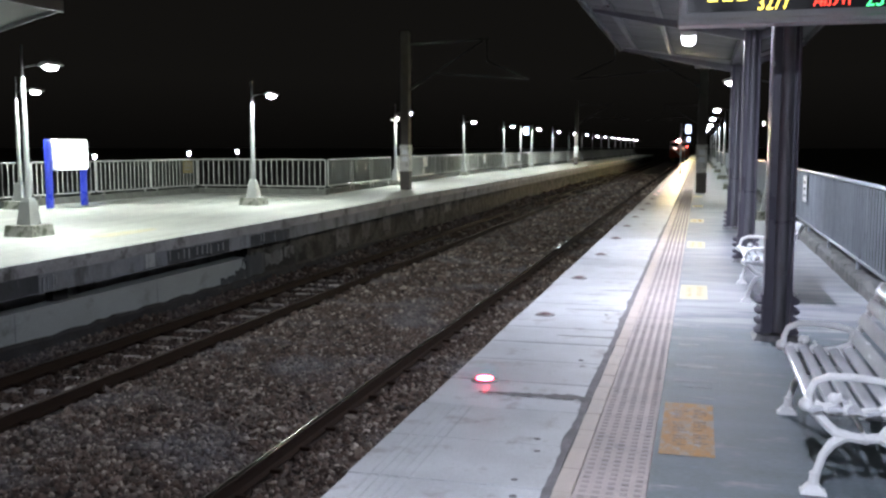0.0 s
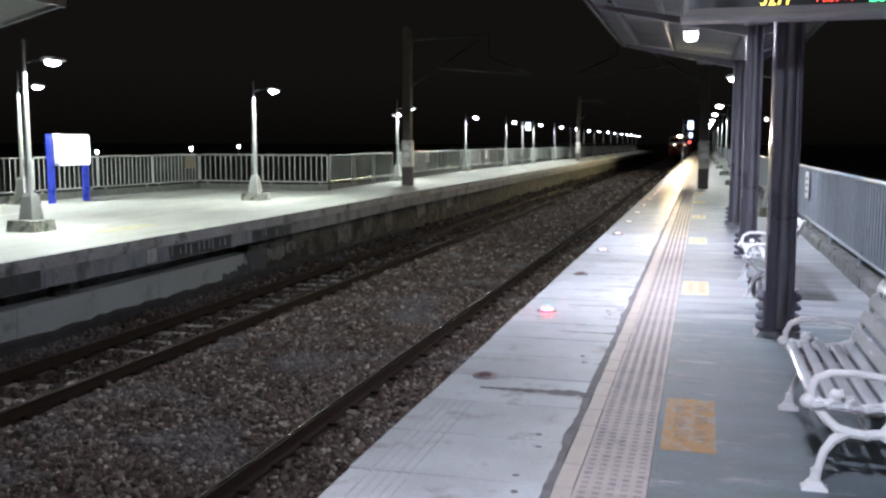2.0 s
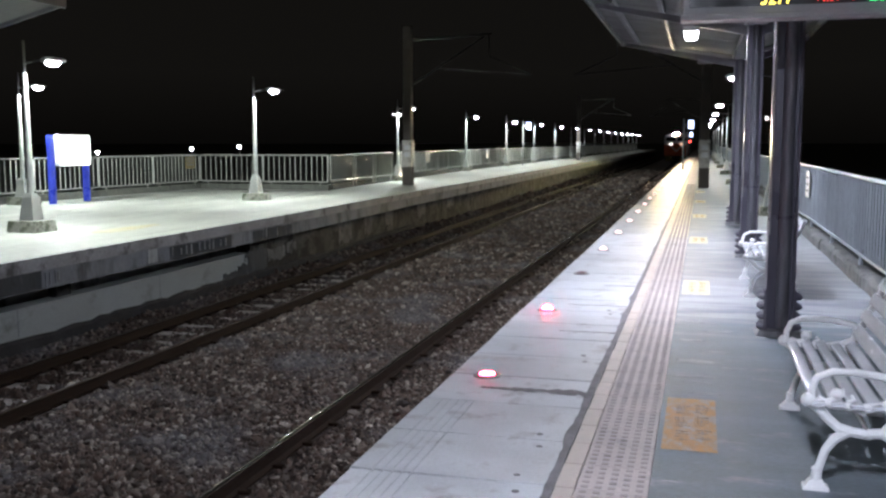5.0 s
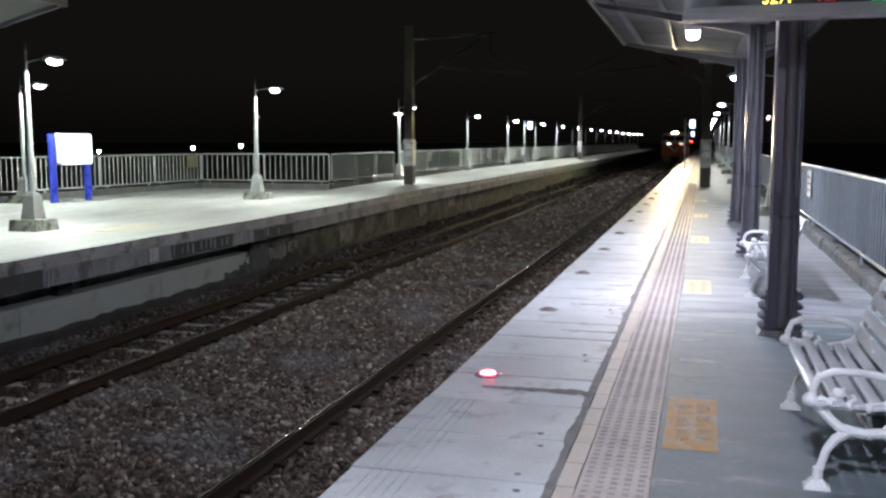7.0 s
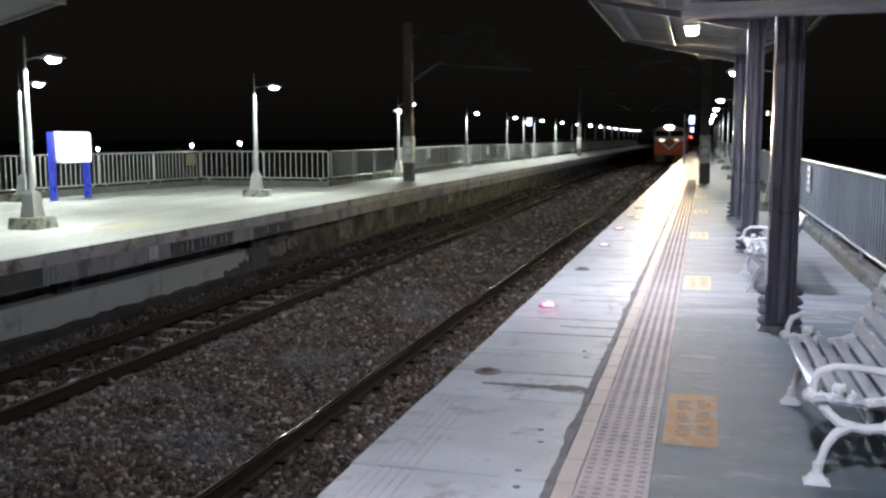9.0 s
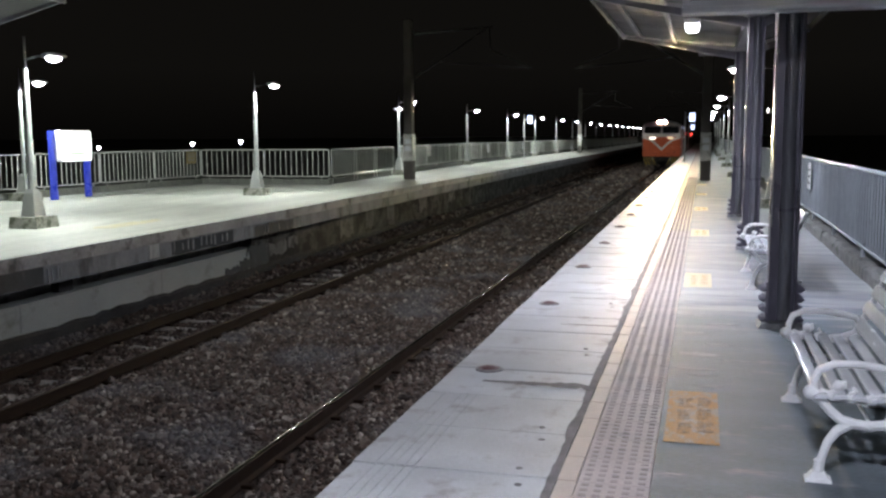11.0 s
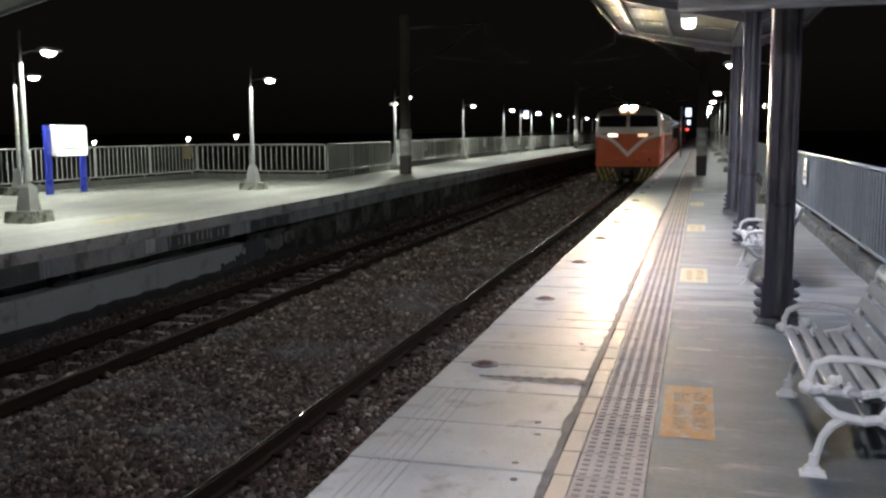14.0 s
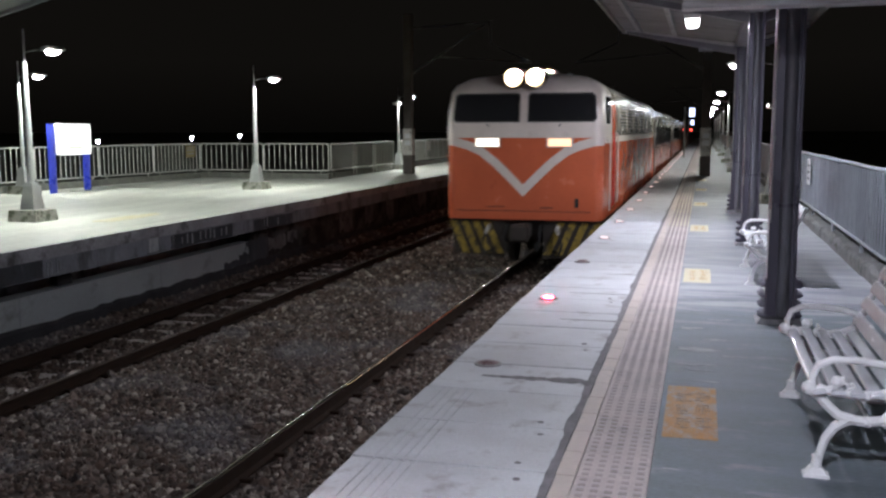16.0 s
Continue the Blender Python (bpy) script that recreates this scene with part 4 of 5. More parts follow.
# ---------------------------------------------------------------- far platform: station name board
name_board = thing("station_name_board", "lit white station name board on two blue posts", "sign", m=pose(-14.6, 0, 0))
for y in (18.99, 20.27):
    part("post", Shape().prism([(0.06 * math.cos(a), y + 0.125 * math.sin(a)) for a in [2 * math.pi * i / 16 for i in range(16)]], 0, 1.6, "z").mesh("post", BLUE, True), None, name_board, "rounded blue steel post")
rim = [(19.09, 0.88), (20.18, 0.88), (20.21, 0.92), (20.22, 1.25), (20.21, 1.56), (20.16, 1.61), (19.09, 1.61), (19.05, 1.57), (19.06, 1.25), (19.07, 0.92)]
part("light_box", Shape().prism(rim, 0.02, 0.19, "x"), BENCH, name_board)
part("face", Shape().prism([(19.635 + (y - 19.635) * 0.975, 1.245 + (z - 1.245) * 0.965) for y, z in rim], 0.191, 0.199, "x"), BOX_GLOW, name_board, "glowing white sign face")
part("green_band", Shape().prism([(19.2, 1.06), (19.4, 1.035), (19.85, 1.035), (20.08, 1.06), (19.85, 1.085), (19.4, 1.085)], 0.1995, 0.203, "x"), GREEN_GLOW, name_board, "green band")
for y in (19.3, 19.5, 19.7, 19.9):
    part("unread_mark", Shape().box(0.1995, 0.203, y - 0.05, y + 0.07, 1.26, 1.40), BOX_TEXT, name_board)
part("unread_mark", Shape().box(0.1995, 0.203, 19.3, 20.0, 0.96, 0.99), BOX_TEXT, name_board)

# plates and notices on the fences
plate = thing("fence_plate", "faded yellow warning plate hung on the far fence", "sign", m=pose(-15.05, 25.98, 0, 0, 0, 85.5))
part("plate", Shape().box(-0.25, 0.25, -0.012, 0.0, 0.64, 1.0, 0.004), PLATE_Y, plate)
for z in (0.74, 0.84, 0.92):
    part("unread_mark", Shape().box(-0.19, 0.19, -0.015, -0.0125, z, z + 0.03), INK, plate)
notice = thing("fence_notice", "white paper notice tied to the blue-grey fence", "sign", m=pose(1.60, 15.75, 0))
part("sheet", Shape().box(-0.012, -0.004, -0.24, 0.24, 0.58, 0.98, 0.002), PAPER, notice)
for z in (0.66, 0.76, 0.86):
    part("unread_mark", Shape().box(-0.015, -0.0125, -0.15, 0.15, z, z + 0.035), INK, notice)
for x, y, z in ((-11.722, 52.6, 0), (-11.735, 63.2, 0)):
    o = thing("fence_notice", "white notice plate on the far fence", "sign", "notices on the far fence", m=pose(x, y, z))
    part("sheet", Shape().box(-0.01, 0.0, -0.22, 0.22, 0.55, 1.0, 0.002), PAPER, o)
o = thing("fence_plate", "pale notice plate on the far fence beyond the mast", "sign", m=pose(-11.36, 39.4, 0))
part("plate", Shape().box(-0.03, -0.018, -0.28, 0.28, 0.6, 1.0, 0.004), SLEEVE, o)


# ---------------------------------------------------------------- overhead line masts
def mast(x, y, side, label):
    """side: the way in which the bracket reaches over its track."""
    ob = thing("overhead_line_mast", label, "mast", "overhead line masts", m=pose(x, y, 0))
    part("mast", Shape().box(-0.135, 0.135, -0.135, 0.135, 0.0, 5.25, 0.015), CONC_MAST, ob, "dark square concrete mast")
    part("sleeve", Shape().box(-0.165, 0.165, -0.165, 0.165, 0.62, 1.50, 0.01), SLEEVE, ob, "pale panel sleeve")
    part("sleeve_base", Shape().box(-0.16, 0.16, -0.16, 0.16, 0.0, 0.62, 0.01), CONC_MAST, ob)
    for z in (0.72, 0.95, 1.18):
        part("plate", Shape().box(-0.10, 0.10, -0.172, -0.1655, z, z + 0.16, 0.002), PAPER if z > 0.9 else SLEEVE, ob, "small plate")
    s = side
    part("top_tube", Shape().tube([(0.13 * s, 0, 4.80), (2.85 * s, 0, 4.92)], 0.03, 8), DARK_STEEL, ob)
    part("stay_tube", Shape().tube([(0.13 * s, 0, 3.30), (2.62 * s, 0, 4.86)], 0.03, 8), DARK_STEEL, ob)
    part("drop_bracket", Shape().tube([(2.75 * s, 0, 4.92), (2.78 * s, 0, 4.20), (4.1 * s, 0, 3.62)], 0.022, 8), DARK_STEEL, ob)
    part("registration_arm", Shape().tube([(0.95 * s, 0, 3.86), (4.15 * s, 0, 3.60)], 0.02, 8), DARK_STEEL, ob)
    for z in (3.30, 4.80):
        part("insulator", Shape().tube([(0.16 * s, 0, z + (0.03 if z < 4 else 0.0)), (0.50 * s, 0, z + (0.25 if z < 4 else 0.015))], 0.045, 10), DARK_STEEL, ob, "dark insulator")
    return ob


mast(-9.53, 30.6, 1, "dark concrete overhead line mast with pale panel sleeve and bracket")
mast(0.06, 31.2, -1, "dark concrete overhead line mast with plates, standing on the near platform")
mast(-9.75, 78.0, 1, "dark concrete overhead line mast with pale panel sleeve, further off")
mast(-0.12, 80.0, -1, "dark concrete overhead line mast on the near platform, further off")

# lit platform signs on posts
def lit_sign(m, label):
    ob = thing("platform_sign", label, "sign", "lit platform signs", m=m)
    part("post", Shape().tube([(-0.36, 0, 0), (-0.36, 0, 2.75)], 0.04, 8), GALV, ob)
    part("box", Shape().box(-0.16, 0.16, -0.06, 0.06, 2.22, 2.70, 0.03), BENCH, ob)
    part("face", Shape().box(-0.135, 0.135, -0.075, -0.0605, 2.25, 2.67, 0.006), BLUE_GLOW, ob, "glowing blue-white sign face")
    part("bracket", Shape().box(-0.34, -0.15, -0.02, 0.02, 2.42, 2.5), GALV, ob)
    return ob


lit_sign(pose(-10.42, 58.6, -0.02), "small lit blue-white sign on a post on the far platform")
lit_sign(pose(-0.62, 52.0, -0.1, 0, 0, 0), "small lit blue-white sign on a post on the near platform")
lit_sign(pose(-1.05, 92.0, -0.3, 0, 0, 0), "small lit sign further along the near platform")
sig = thing("signal", "railway signal showing red at the platform end", "signal", m=pose(-1.30, 104.0, 0))
part("post", Shape().tube([(0, 0, 0), (0, 0, 1.2)], 0.05, 8), DARK_STEEL, sig)
part("head", Shape().box(-0.22, 0.22, -0.1, 0.1, 1.15, 1.85, 0.03), BLACK, sig)
part("lens", Shape().tube([(0, -0.10, 1.5), (0, -0.14, 1.5)], 0.085, 12), SIGNAL_RED, sig, "red lit lens")


# small lamps beyond the far fence
def yard_lamp(x, y, z):
    ob = thing("yard_lamp", "small distant lamp on a thin pole beyond the fence", "street lamp", "lamps beyond the fence", m=pose(x, y, 0))
    part("pole", Shape().tube([(0, 0, -1.62), (0, 0, z)], 0.05, 6), DARK_STEEL, ob)
    part("lens", Shape().tube([(0, 0, z), (0, 0, z + 0.22)], [0.04, 0.14], 8), LENS, ob, "glowing lens")


for x, y, z in ((-42.2, 60, 0.60), (-34.6, 60, 0.85), (-30.9, 60, 1.0)):
    yard_lamp(x, y, z)

# the canopy end over the far platform
fc = thing("canopy_far", "pale butterfly canopy over the far platform", "canopy", kind="structure")
wing("roof_sheet", -10.5, 2.72, -8.25, 3.27, fc, -12, 11.1)
wing("roof_sheet", -10.5, 2.72, -12.9, 3.27, fc, -12, 11.1)
part("end_trim", Shape().prism([(-8.25, 3.22), (-10.5, 2.66), (-12.9, 3.22), (-12.9, 3.32), (-10.5, 2.78), (-8.25, 3.33)], 11.1, 11.13), BEAM, fc)
part("fascia", Shape().prism([(-8.25, 3.2), (-8.215, 3.2), (-8.215, 3.36), (-8.25, 3.36)], -12, 11.13), BEAM, fc)
for y in (8.0, 3.0, -2.0):
    o = thing("canopy_column", "dark steel column of the far canopy", "column", "columns of the far canopy", m=pose(-10.5, y, 0))
    part("shaft", Shape().box(-0.085, 0.085, -0.09, 0.09, 0, 2.7, 0.005), COLUMN, o)
    part("arm", Shape().prism([(0.08, 2.45), (0.08, 2.66), (2.2, 3.2), (2.2, 3.14)], -0.05, 0.05), COLUMN, o)


# ---------------------------------------------------------------- the train
def plan(x, y0, y1, r, n=5):
    """A body seen from above, with its front corners rounded."""
    o = []
    for i in range(n + 1):
        a = radians(180 + 90 * i / n)
        o.append((-x + r + r * math.cos(a), y0 + r + r * math.sin(a)))
    for i in range(n + 1):
        a = radians(270 + 90 * i / n)
        o.append((x - r + r * math.cos(a), y0 + r + r * math.sin(a)))
    return o + [(x, y1), (-x, y1)]


def stacked(layers):
    """Outlines of equal count at rising heights, joined into a skin."""
    s = Shape()
    k = len(layers[0][0])
    v = [(x, y, z) for o, z in layers for x, y in o]
    f = []
    for j in range(len(layers) - 1):
        f += [(j * k + i, j * k + (i + 1) % k, (j + 1) * k + (i + 1) % k, (j + 1) * k + i) for i in range(k)]
    f += [tuple(range(k))[::-1], tuple(range((len(layers) - 1) * k, len(layers) * k))]
    return s.add(v, f)


HW = 1.40


def bogie(parent, y):
    b = part("bogie", Shape().box(-0.95, 0.95, y - 1.4, y + 1.4, 0.42, 0.72, 0.03).box(-1.05, -0.85, y - 1.5, y + 1.5, 0.35, 0.62, 0.03).box(0.85, 1.05, y - 1.5, y + 1.5, 0.35, 0.62, 0.03), UNDER, parent, "dirty bogie frame")
    for e in (-1.0, 1.0):
        for s in (-0.565, 0.565):
            part("wheel", Shape().tube([(s - 0.06, y + e, 0.43), (s + 0.06, y + e, 0.43)], 0.43, 20), UNDER, b)


def locomotive():
    ob = thing("locomotive", "orange electric locomotive with white V stripe and bright headlamps", "locomotive")
    part("lower_body", stacked([(plan(HW, 0.02, 16.4, 0.16), 1.05), (plan(HW, 0, 16.4, 0.16), 1.12), (plan(HW, 0, 16.4, 0.16), 2.52)]).mesh("lower_body", ORANGE, True), None, ob, "glossy orange body panels")
    part("cab", stacked([(plan(HW + 0.003, -0.004, 1.5, 0.16), 2.50), (plan(HW, 0.0, 1.5, 0.16), 2.72), (plan(HW - 0.03, 0.10, 1.5, 0.18), 3.30), (plan(HW - 0.12, 0.16, 1.5, 0.22), 3.44), (plan(HW - 0.34, 0.30, 1.5, 0.26), 3.56), (plan(HW - 0.75, 0.5, 1.5, 0.2), 3.62)]).mesh("cab", CREAM, True), None, ob, "off-white cab top")
    part("upper_side", Shape().box(-HW + 0.01, HW - 0.01, 1.5, 16.4, 2.52, 3.32), SILVER, ob, "glossy grey upper side")
    roof = [(HW - 0.02, 3.32)] + [(x, z) for x, z in arc(0, 3.32, HW - 0.04, 0.33, 8, 172, 12)] + [(-HW + 0.02, 3.32)]
    part("roof", Shape().prism(roof, 1.5, 16.4).mesh("roof", ROOF, True), None, ob)
    for s in (-1, 1):
        part("side_stripe", Shape().box(*sorted((s * HW, s * (HW + 0.006))), 0.2, 16.3, 2.40, 2.52), CREAM, ob, "off-white side stripe")
        # cab side: door, window and rails
        part("cab_door", Shape().box(*sorted((s * HW, s * (HW + 0.012))), 1.55, 2.2, 1.12, 3.1, 0.004), ORANGE, ob, "orange cab door")
        part("side_window", Shape().box(*sorted((s * (HW - 0.02), s * (HW + 0.008))), 0.42, 1.15, 2.74, 3.22, 0.003), PANE, ob, "dark side window")
        for y, paint in ((1.48, RED_RAIL), (2.28, CREAM)):
            part("handrail", Shape().tube([(s * HW, y, 1.22), (s * (HW + 0.05), y, 1.25), (s * (HW + 0.05), y, 2.55), (s * HW, y, 2.58)], 0.018, 6), paint, ob, "red grab rail" if paint == RED_RAIL else "")
        part("cab_pillar", Shape().box(*sorted((s * HW, s * (HW + 0.005))), 1.18, 1.42, 1.14, 2.52), CREAM, ob, "off-white strip behind the cab")
        for y in (3.2, 5.2, 7.2, 9.2, 11.2, 13.2):
            part("louvre", Shape().box(*sorted((s * (HW - 0.01), s * (HW + 0.012))), y, y + 1.5, 2.62, 3.18, 0.004), SILVER, ob, "ribbed grille")
            g = Shape()
            for i in range(7):
                g.box(*sorted((s * (HW + 0.0125), s * (HW + 0.02))), y + 0.06, y + 1.44, 2.66 + i * 0.072, 2.69 + i * 0.072)
            part("slats", g, ROOF, ob)
        for y in (2.6, 5.0, 7.4, 9.8, 12.2, 14.6):
            part("panel_seam", Shape().box(*sorted((s * HW, s * (HW + 0.004))), y, y + 0.02, 1.1, 2.40), UNDER, ob)
        # V stripe, one half
        path = [(1.40, 2.44), (1.39, 2.44), (1.37, 2.44), (1.33, 2.438), (1.28, 2.434), (1.2, 2.42), (1.0, 2.365), (0.77, 2.265), (0.5, 2.06), (0.26, 1.83), (0.0, 1.57)]
        v, f = [], []
        for i, (x, z) in enumerate(path):
            a, b = path[max(i - 1, 0)], path[min(i + 1, len(path) - 1)]
            d = Vector((b[0] - a[0], b[1] - a[1])).normalized()
            nrm = Vector((-d.y, d.x)) * 0.075
            if i == len(path) - 1:
                nrm = Vector((0, -0.105))
            bend = 0.16 - math.sqrt(max(0, 0.16 ** 2 - max(0, min(x, 1.4) - 1.24) ** 2))
            for q, o in ((1, -0.008), (-1, -0.008), (1, 0.004), (-1, 0.004)):
                v.append((s * (x + (nrm.x * q if i > 4 else 0)), o + bend, z + nrm.y * q))
        for i in range(len(path) - 1):
            for a, b in ((0, 1), (1, 3), (3, 2), (2, 0)):
                f.append((i * 4 + a, i * 4 + b, i * 4 + 4 + b, i * 4 + 4 + a))
        part("v_stripe", Shape().add(v, f), CREAM, ob, "off-white V stripe")
        # windscreen on the raked cab front
        win = [(0.10, 2.80), (1.20, 2.80), (1.25, 2.85), (1.22, 3.20), (1.16, 3.25), (0.14, 3.25), (0.10, 3.21)]
        rake = lambda z: 0.10 * (z - 2.72) / 0.58
        for name, grow, off, material in (("window_rubber", 0.03, 0.004, BLACK), ("windscreen", 0.0, 0.010, PANE)):
            cx, cz = 0.66, 3.02
            o = [(cx + (x - cx) * (1 + grow / 0.55), cz + (z - cz) * (1 + grow / 0.22)) for x, z in win]
            k = len(o)
            v = [(s * x, rake(z) - off, z) for x, z in o] + [(s * x, rake(z) + 0.02, z) for x, z in o]
            part(name, Shape().add(v, [tuple(range(k))] + [(i, (i + 1) % k, k + (i + 1) % k, k + i) for i in range(k)]), material, ob)
        part("wiper", Shape().tube([(s * 0.62, 0.0, 2.70), (s * 0.70, 0.02, 2.76), (s * 0.98, 0.02, 2.84)], 0.012, 5), BLACK, ob)
        # marker lamps
        bez = part("marker_bezel", Shape().box(s * 0.645 - 0.235, s * 0.645 + 0.235, -0.02, 0.01, 2.33, 2.51, 0.006), CREAM, ob)
        part("marker_lens", Shape().box(s * 0.645 - 0.20, s * 0.645 + 0.20, -0.030, -0.0205, 2.355, 2.485, 0.004), MARK_GLOW if s < 0 else MARK_DIM, bez, "glowing marker lens")
        # pilot with hazard bars, buffers, hoses and steps
        part("pilot_plate", Shape().prism([(s * 0.35, 0.35), (s * 1.3, 0.42), (s * 1.32, 1.03), (s * 0.35, 1.03)], 0.12, 0.16), UNDER, ob)
        for i in range(4):
            x = s * (0.36 + i * 0.21)
            part("hazard_bar", Shape().prism([(x, 0.42), (x + s * 0.125, 0.42), (x + s * 0.375, 1.0), (x + s * 0.25, 1.0)], 0.105, 0.119), HAZARD, ob, "worn yellow hazard bar")
        part("step", Shape().box(*sorted((s * 1.05, s * 1.34)), 0.25, 0.5, 0.40, 0.43).box(*sorted((s * 1.05, s * 1.34)), 0.25, 0.5, 0.72, 0.75), UNDER, ob)
        part("hose", Shape().tube([(s * 0.30, 0.10, 0.95), (s * 0.32, -0.08, 0.75), (s * 0.27, -0.06, 0.5), (s * 0.22, 0.08, 0.62)], 0.028, 6), BLACK, ob)
    part("coupler", Shape().box(-0.12, 0.12, -0.25, 0.3, 0.72, 0.98, 0.03).box(-0.17, 0.17, -0.38, -0.2, 0.68, 1.0, 0.05), UNDER, ob)
    house = part("headlamp_housing", Shape().box(-0.38, 0.38, 1.17, 1.9, 3.36, 3.74, 0.05).box(-0.38, 0.38, 0.14, 1.5, 3.32, 3.38, 0.01), CREAM, ob)
    for s in (-1, 1):
        # a deep barrel, added only to hold the beam together
        ring, n = Shape(), 24
        prof = [(0.185, 1.18), (0.185, 0.03), (0.175, 0.0), (0.155, 0.0), (0.152, 0.02)]
        v = [(s * 0.19 + r * math.cos(6.2832 * j / n), y, 3.54 + r * math.sin(6.2832 * j / n)) for r, y in prof for j in range(n)]
        f = [(i * n + j, i * n + (j + 1) % n, (i + 1) * n + (j + 1) % n, (i + 1) * n + j) for i in range(len(prof) - 1) for j in range(n)]
        part("headlamp_barrel", ring.add(v, f).mesh("headlamp_barrel", BLACK, True), None, house, "added black barrel that narrows the beam")
        # the reflector glows by itself in place of mirrored light
        part("reflector", Shape().tube([(s * 0.19, 0.022, 3.54), (s * 0.19, 1.10, 3.54)], [0.151, 0.149], 24, caps=False), REFLECTOR_GLOW, house, "inner reflector with its shine as emission")
        part("headlamp_lens", Shape().tube([(s * 0.19, 1.09, 3.54), (s * 0.19, 1.05, 3.54)], [0.148, 0.145], 20), HEAD_GLOW, house, "blazing warm headlamp lens")
    part("front_seam", Shape().box(-1.2, 1.2, -0.003, 0.02, 1.20, 1.212), UNDER, ob)
    for x, z, w, h in ((0.95, 1.28, 0.07, 0.16), (0.42, 1.26, 0.22, 0.02), (-0.5, 1.27, 0.30, 0.015)):
        part("front_fitting", Shape().box(x - w / 2, x + w / 2, -0.012, 0.01, z, z + h, 0.003), UNDER, ob, "small dark front fitting")
    for s in (-1, 1):
        part("air_cock", Shape().tube([(s * 0.62, 0.10, 0.93), (s * 0.62, -0.05, 0.90), (s * 0.66, -0.09, 0.80)], [0.035, 0.04, 0.03], 8), SLEEVE, ob, "pale air cock")
        part("air_hose", Shape().tube([(s * 0.66, -0.09, 0.82), (s * 0.72, -0.12, 0.62), (s * 0.66, -0.08, 0.46), (s * 0.55, 0.05, 0.5)], 0.025, 6), BLACK, ob, "hanging rubber air hose")
    part("middle_post", Shape().box(-0.05, 0.05, -0.004, 0.3, 2.74, 3.30), CREAM, ob)
    part("underframe", Shape().box(-1.25, 1.25, 0.3, 16.2, 0.72, 1.06), UNDER, ob)
    bogie(ob, 3.2)
    bogie(ob, 13.2)
    part("transformer_box", Shape().box(-1.1, 1.1, 6.0, 10.4, 0.35, 0.9, 0.04), UNDER, ob)
    part("horn", Shape().tube([(0.62, 1.55, 3.62), (0.62, 1.35, 3.62)], [0.03, 0.07], 10), GALV, ob)
    return ob


def coach():
    ob = thing("railway_coach", "orange and grey passenger coach with dark windows, coupled in the train", "railway coach", "coaches of the train")
    L = 19.6
    part("lower_side", Shape().box(-HW, HW, 0, L, 1.0, 2.0, 0.03), ORANGE, ob, "orange lower side")
    part("window_band", Shape().box(-HW + 0.004, HW - 0.004, 0, L, 2.0, 2.86), SILVER, ob)
    part("upper_side", Shape().box(-HW, HW, 0, L, 2.86, 3.28, 0.02), SILVER, ob, "grey upper side")
    roof = [(HW - 0.02, 3.27)] + [(x, z) for x, z in arc(0, 3.27, HW - 0.03, 0.34, 6, 174, 12)] + [(-HW + 0.02, 3.27)]
    part("roof", Shape().prism(roof, 0.05, L - 0.05).mesh("roof", SILVER, True), None, ob)
    pane = Shape().box(-0.01, 0.01, 0, 1.25, 2.08, 2.78, 0.004).mesh("window", PANE)
    for s in (-1, 1):
        for i in range(10):
            part("window", pane, None, ob, at=(s * (HW + 0.002), 2.1 + i * 1.56, 0))
        # doorways are flat plates; their depth is only a dark colour
        for y in (0.55, L - 1.45):
            part("door", Shape().box(*sorted((s * HW, s * (HW + 0.008))), y, y + 0.9, 1.05, 3.0, 0.003), UNDER, ob, "flat door plate, recess shown by dark colour")
    part("gangway", Shape().box(-0.5, 0.5, -0.42, 0.0, 1.1, 3.1, 0.03), BLACK, ob)
    part("underframe", Shape().box(-1.2, 1.2, 0.2, L - 0.2, 0.55, 1.0), UNDER, ob)
    bogie(ob, 2.6)
    bogie(ob, L - 2.6)
    return ob


loco = locomotive()
coaches = [coach()]
for i in range(6):
    coaches.append(copy_thing(coaches[0], pose(0, 0, 0)))

# front of the train along the track, by time
RUN = [(0, 150), (4, 124), (7, 106.5), (9, 91), (12, 63.5), (12.5, 58.5), (13.5, 48), (14.5, 36.8), (15, 30.5), (15.5, 23.7), (16, 16.6)]


# ---------------------------------------------------------------- paving pieces
slabs = [Shape().box(-0.437, 0.437, -0.293, 0.293, -0.12, 0.0, 0.007).mesh("edge_slab", SLAB)]
grooved, cuts = Shape(), [-0.437, -0.33, -0.285, -0.24, -0.195, -0.15, 0.437]
grooved.box(-0.437, 0.437, -0.292, 0.292, -0.12, -0.006)
for a, b in zip(cuts, cuts[1:]):
    grooved.box(a + 0.004, b - 0.004, -0.289, 0.289, -0.007, 0.0)
slabs.append(grooved.mesh("edge_slab", SLAB))
for i in range(60):
    part("edge_slab", slabs[1 if 0.52 + i * 0.5965 < 5.2 else 0], None, near, at=(-1.022 + 0.004 * math.sin(i * 5.1), 0.52 + i * 0.5965, 0.0015 * math.sin(i * 2.3)))
rest = Shape()
for i in [*range(-50, 0), *range(60, 300)]:
    y = 0.52 + i * 0.5965
    rest.box(-1.459, -0.585, y - 0.292, y + 0.292, -0.12, 0.0)
tagged(part("edge_slab_run", rest, SLAB, near, "pale edge slabs further along"), kind="stuff")
hole = Shape().tube([(0, 0, 0), (0, 0, 0.003)], 0.016, 10).mesh("lifting_socket", MORTAR)
for i in (5, 6, 9, 12):
    for e in (-0.10, 0.09):
        part("lifting_socket", hole, None, near, at=(-0.70 - 0.03 * (e > 0), 0.52 + (i + 0.5) * 0.5965 + e, -0.001))
rng = random.Random(7)


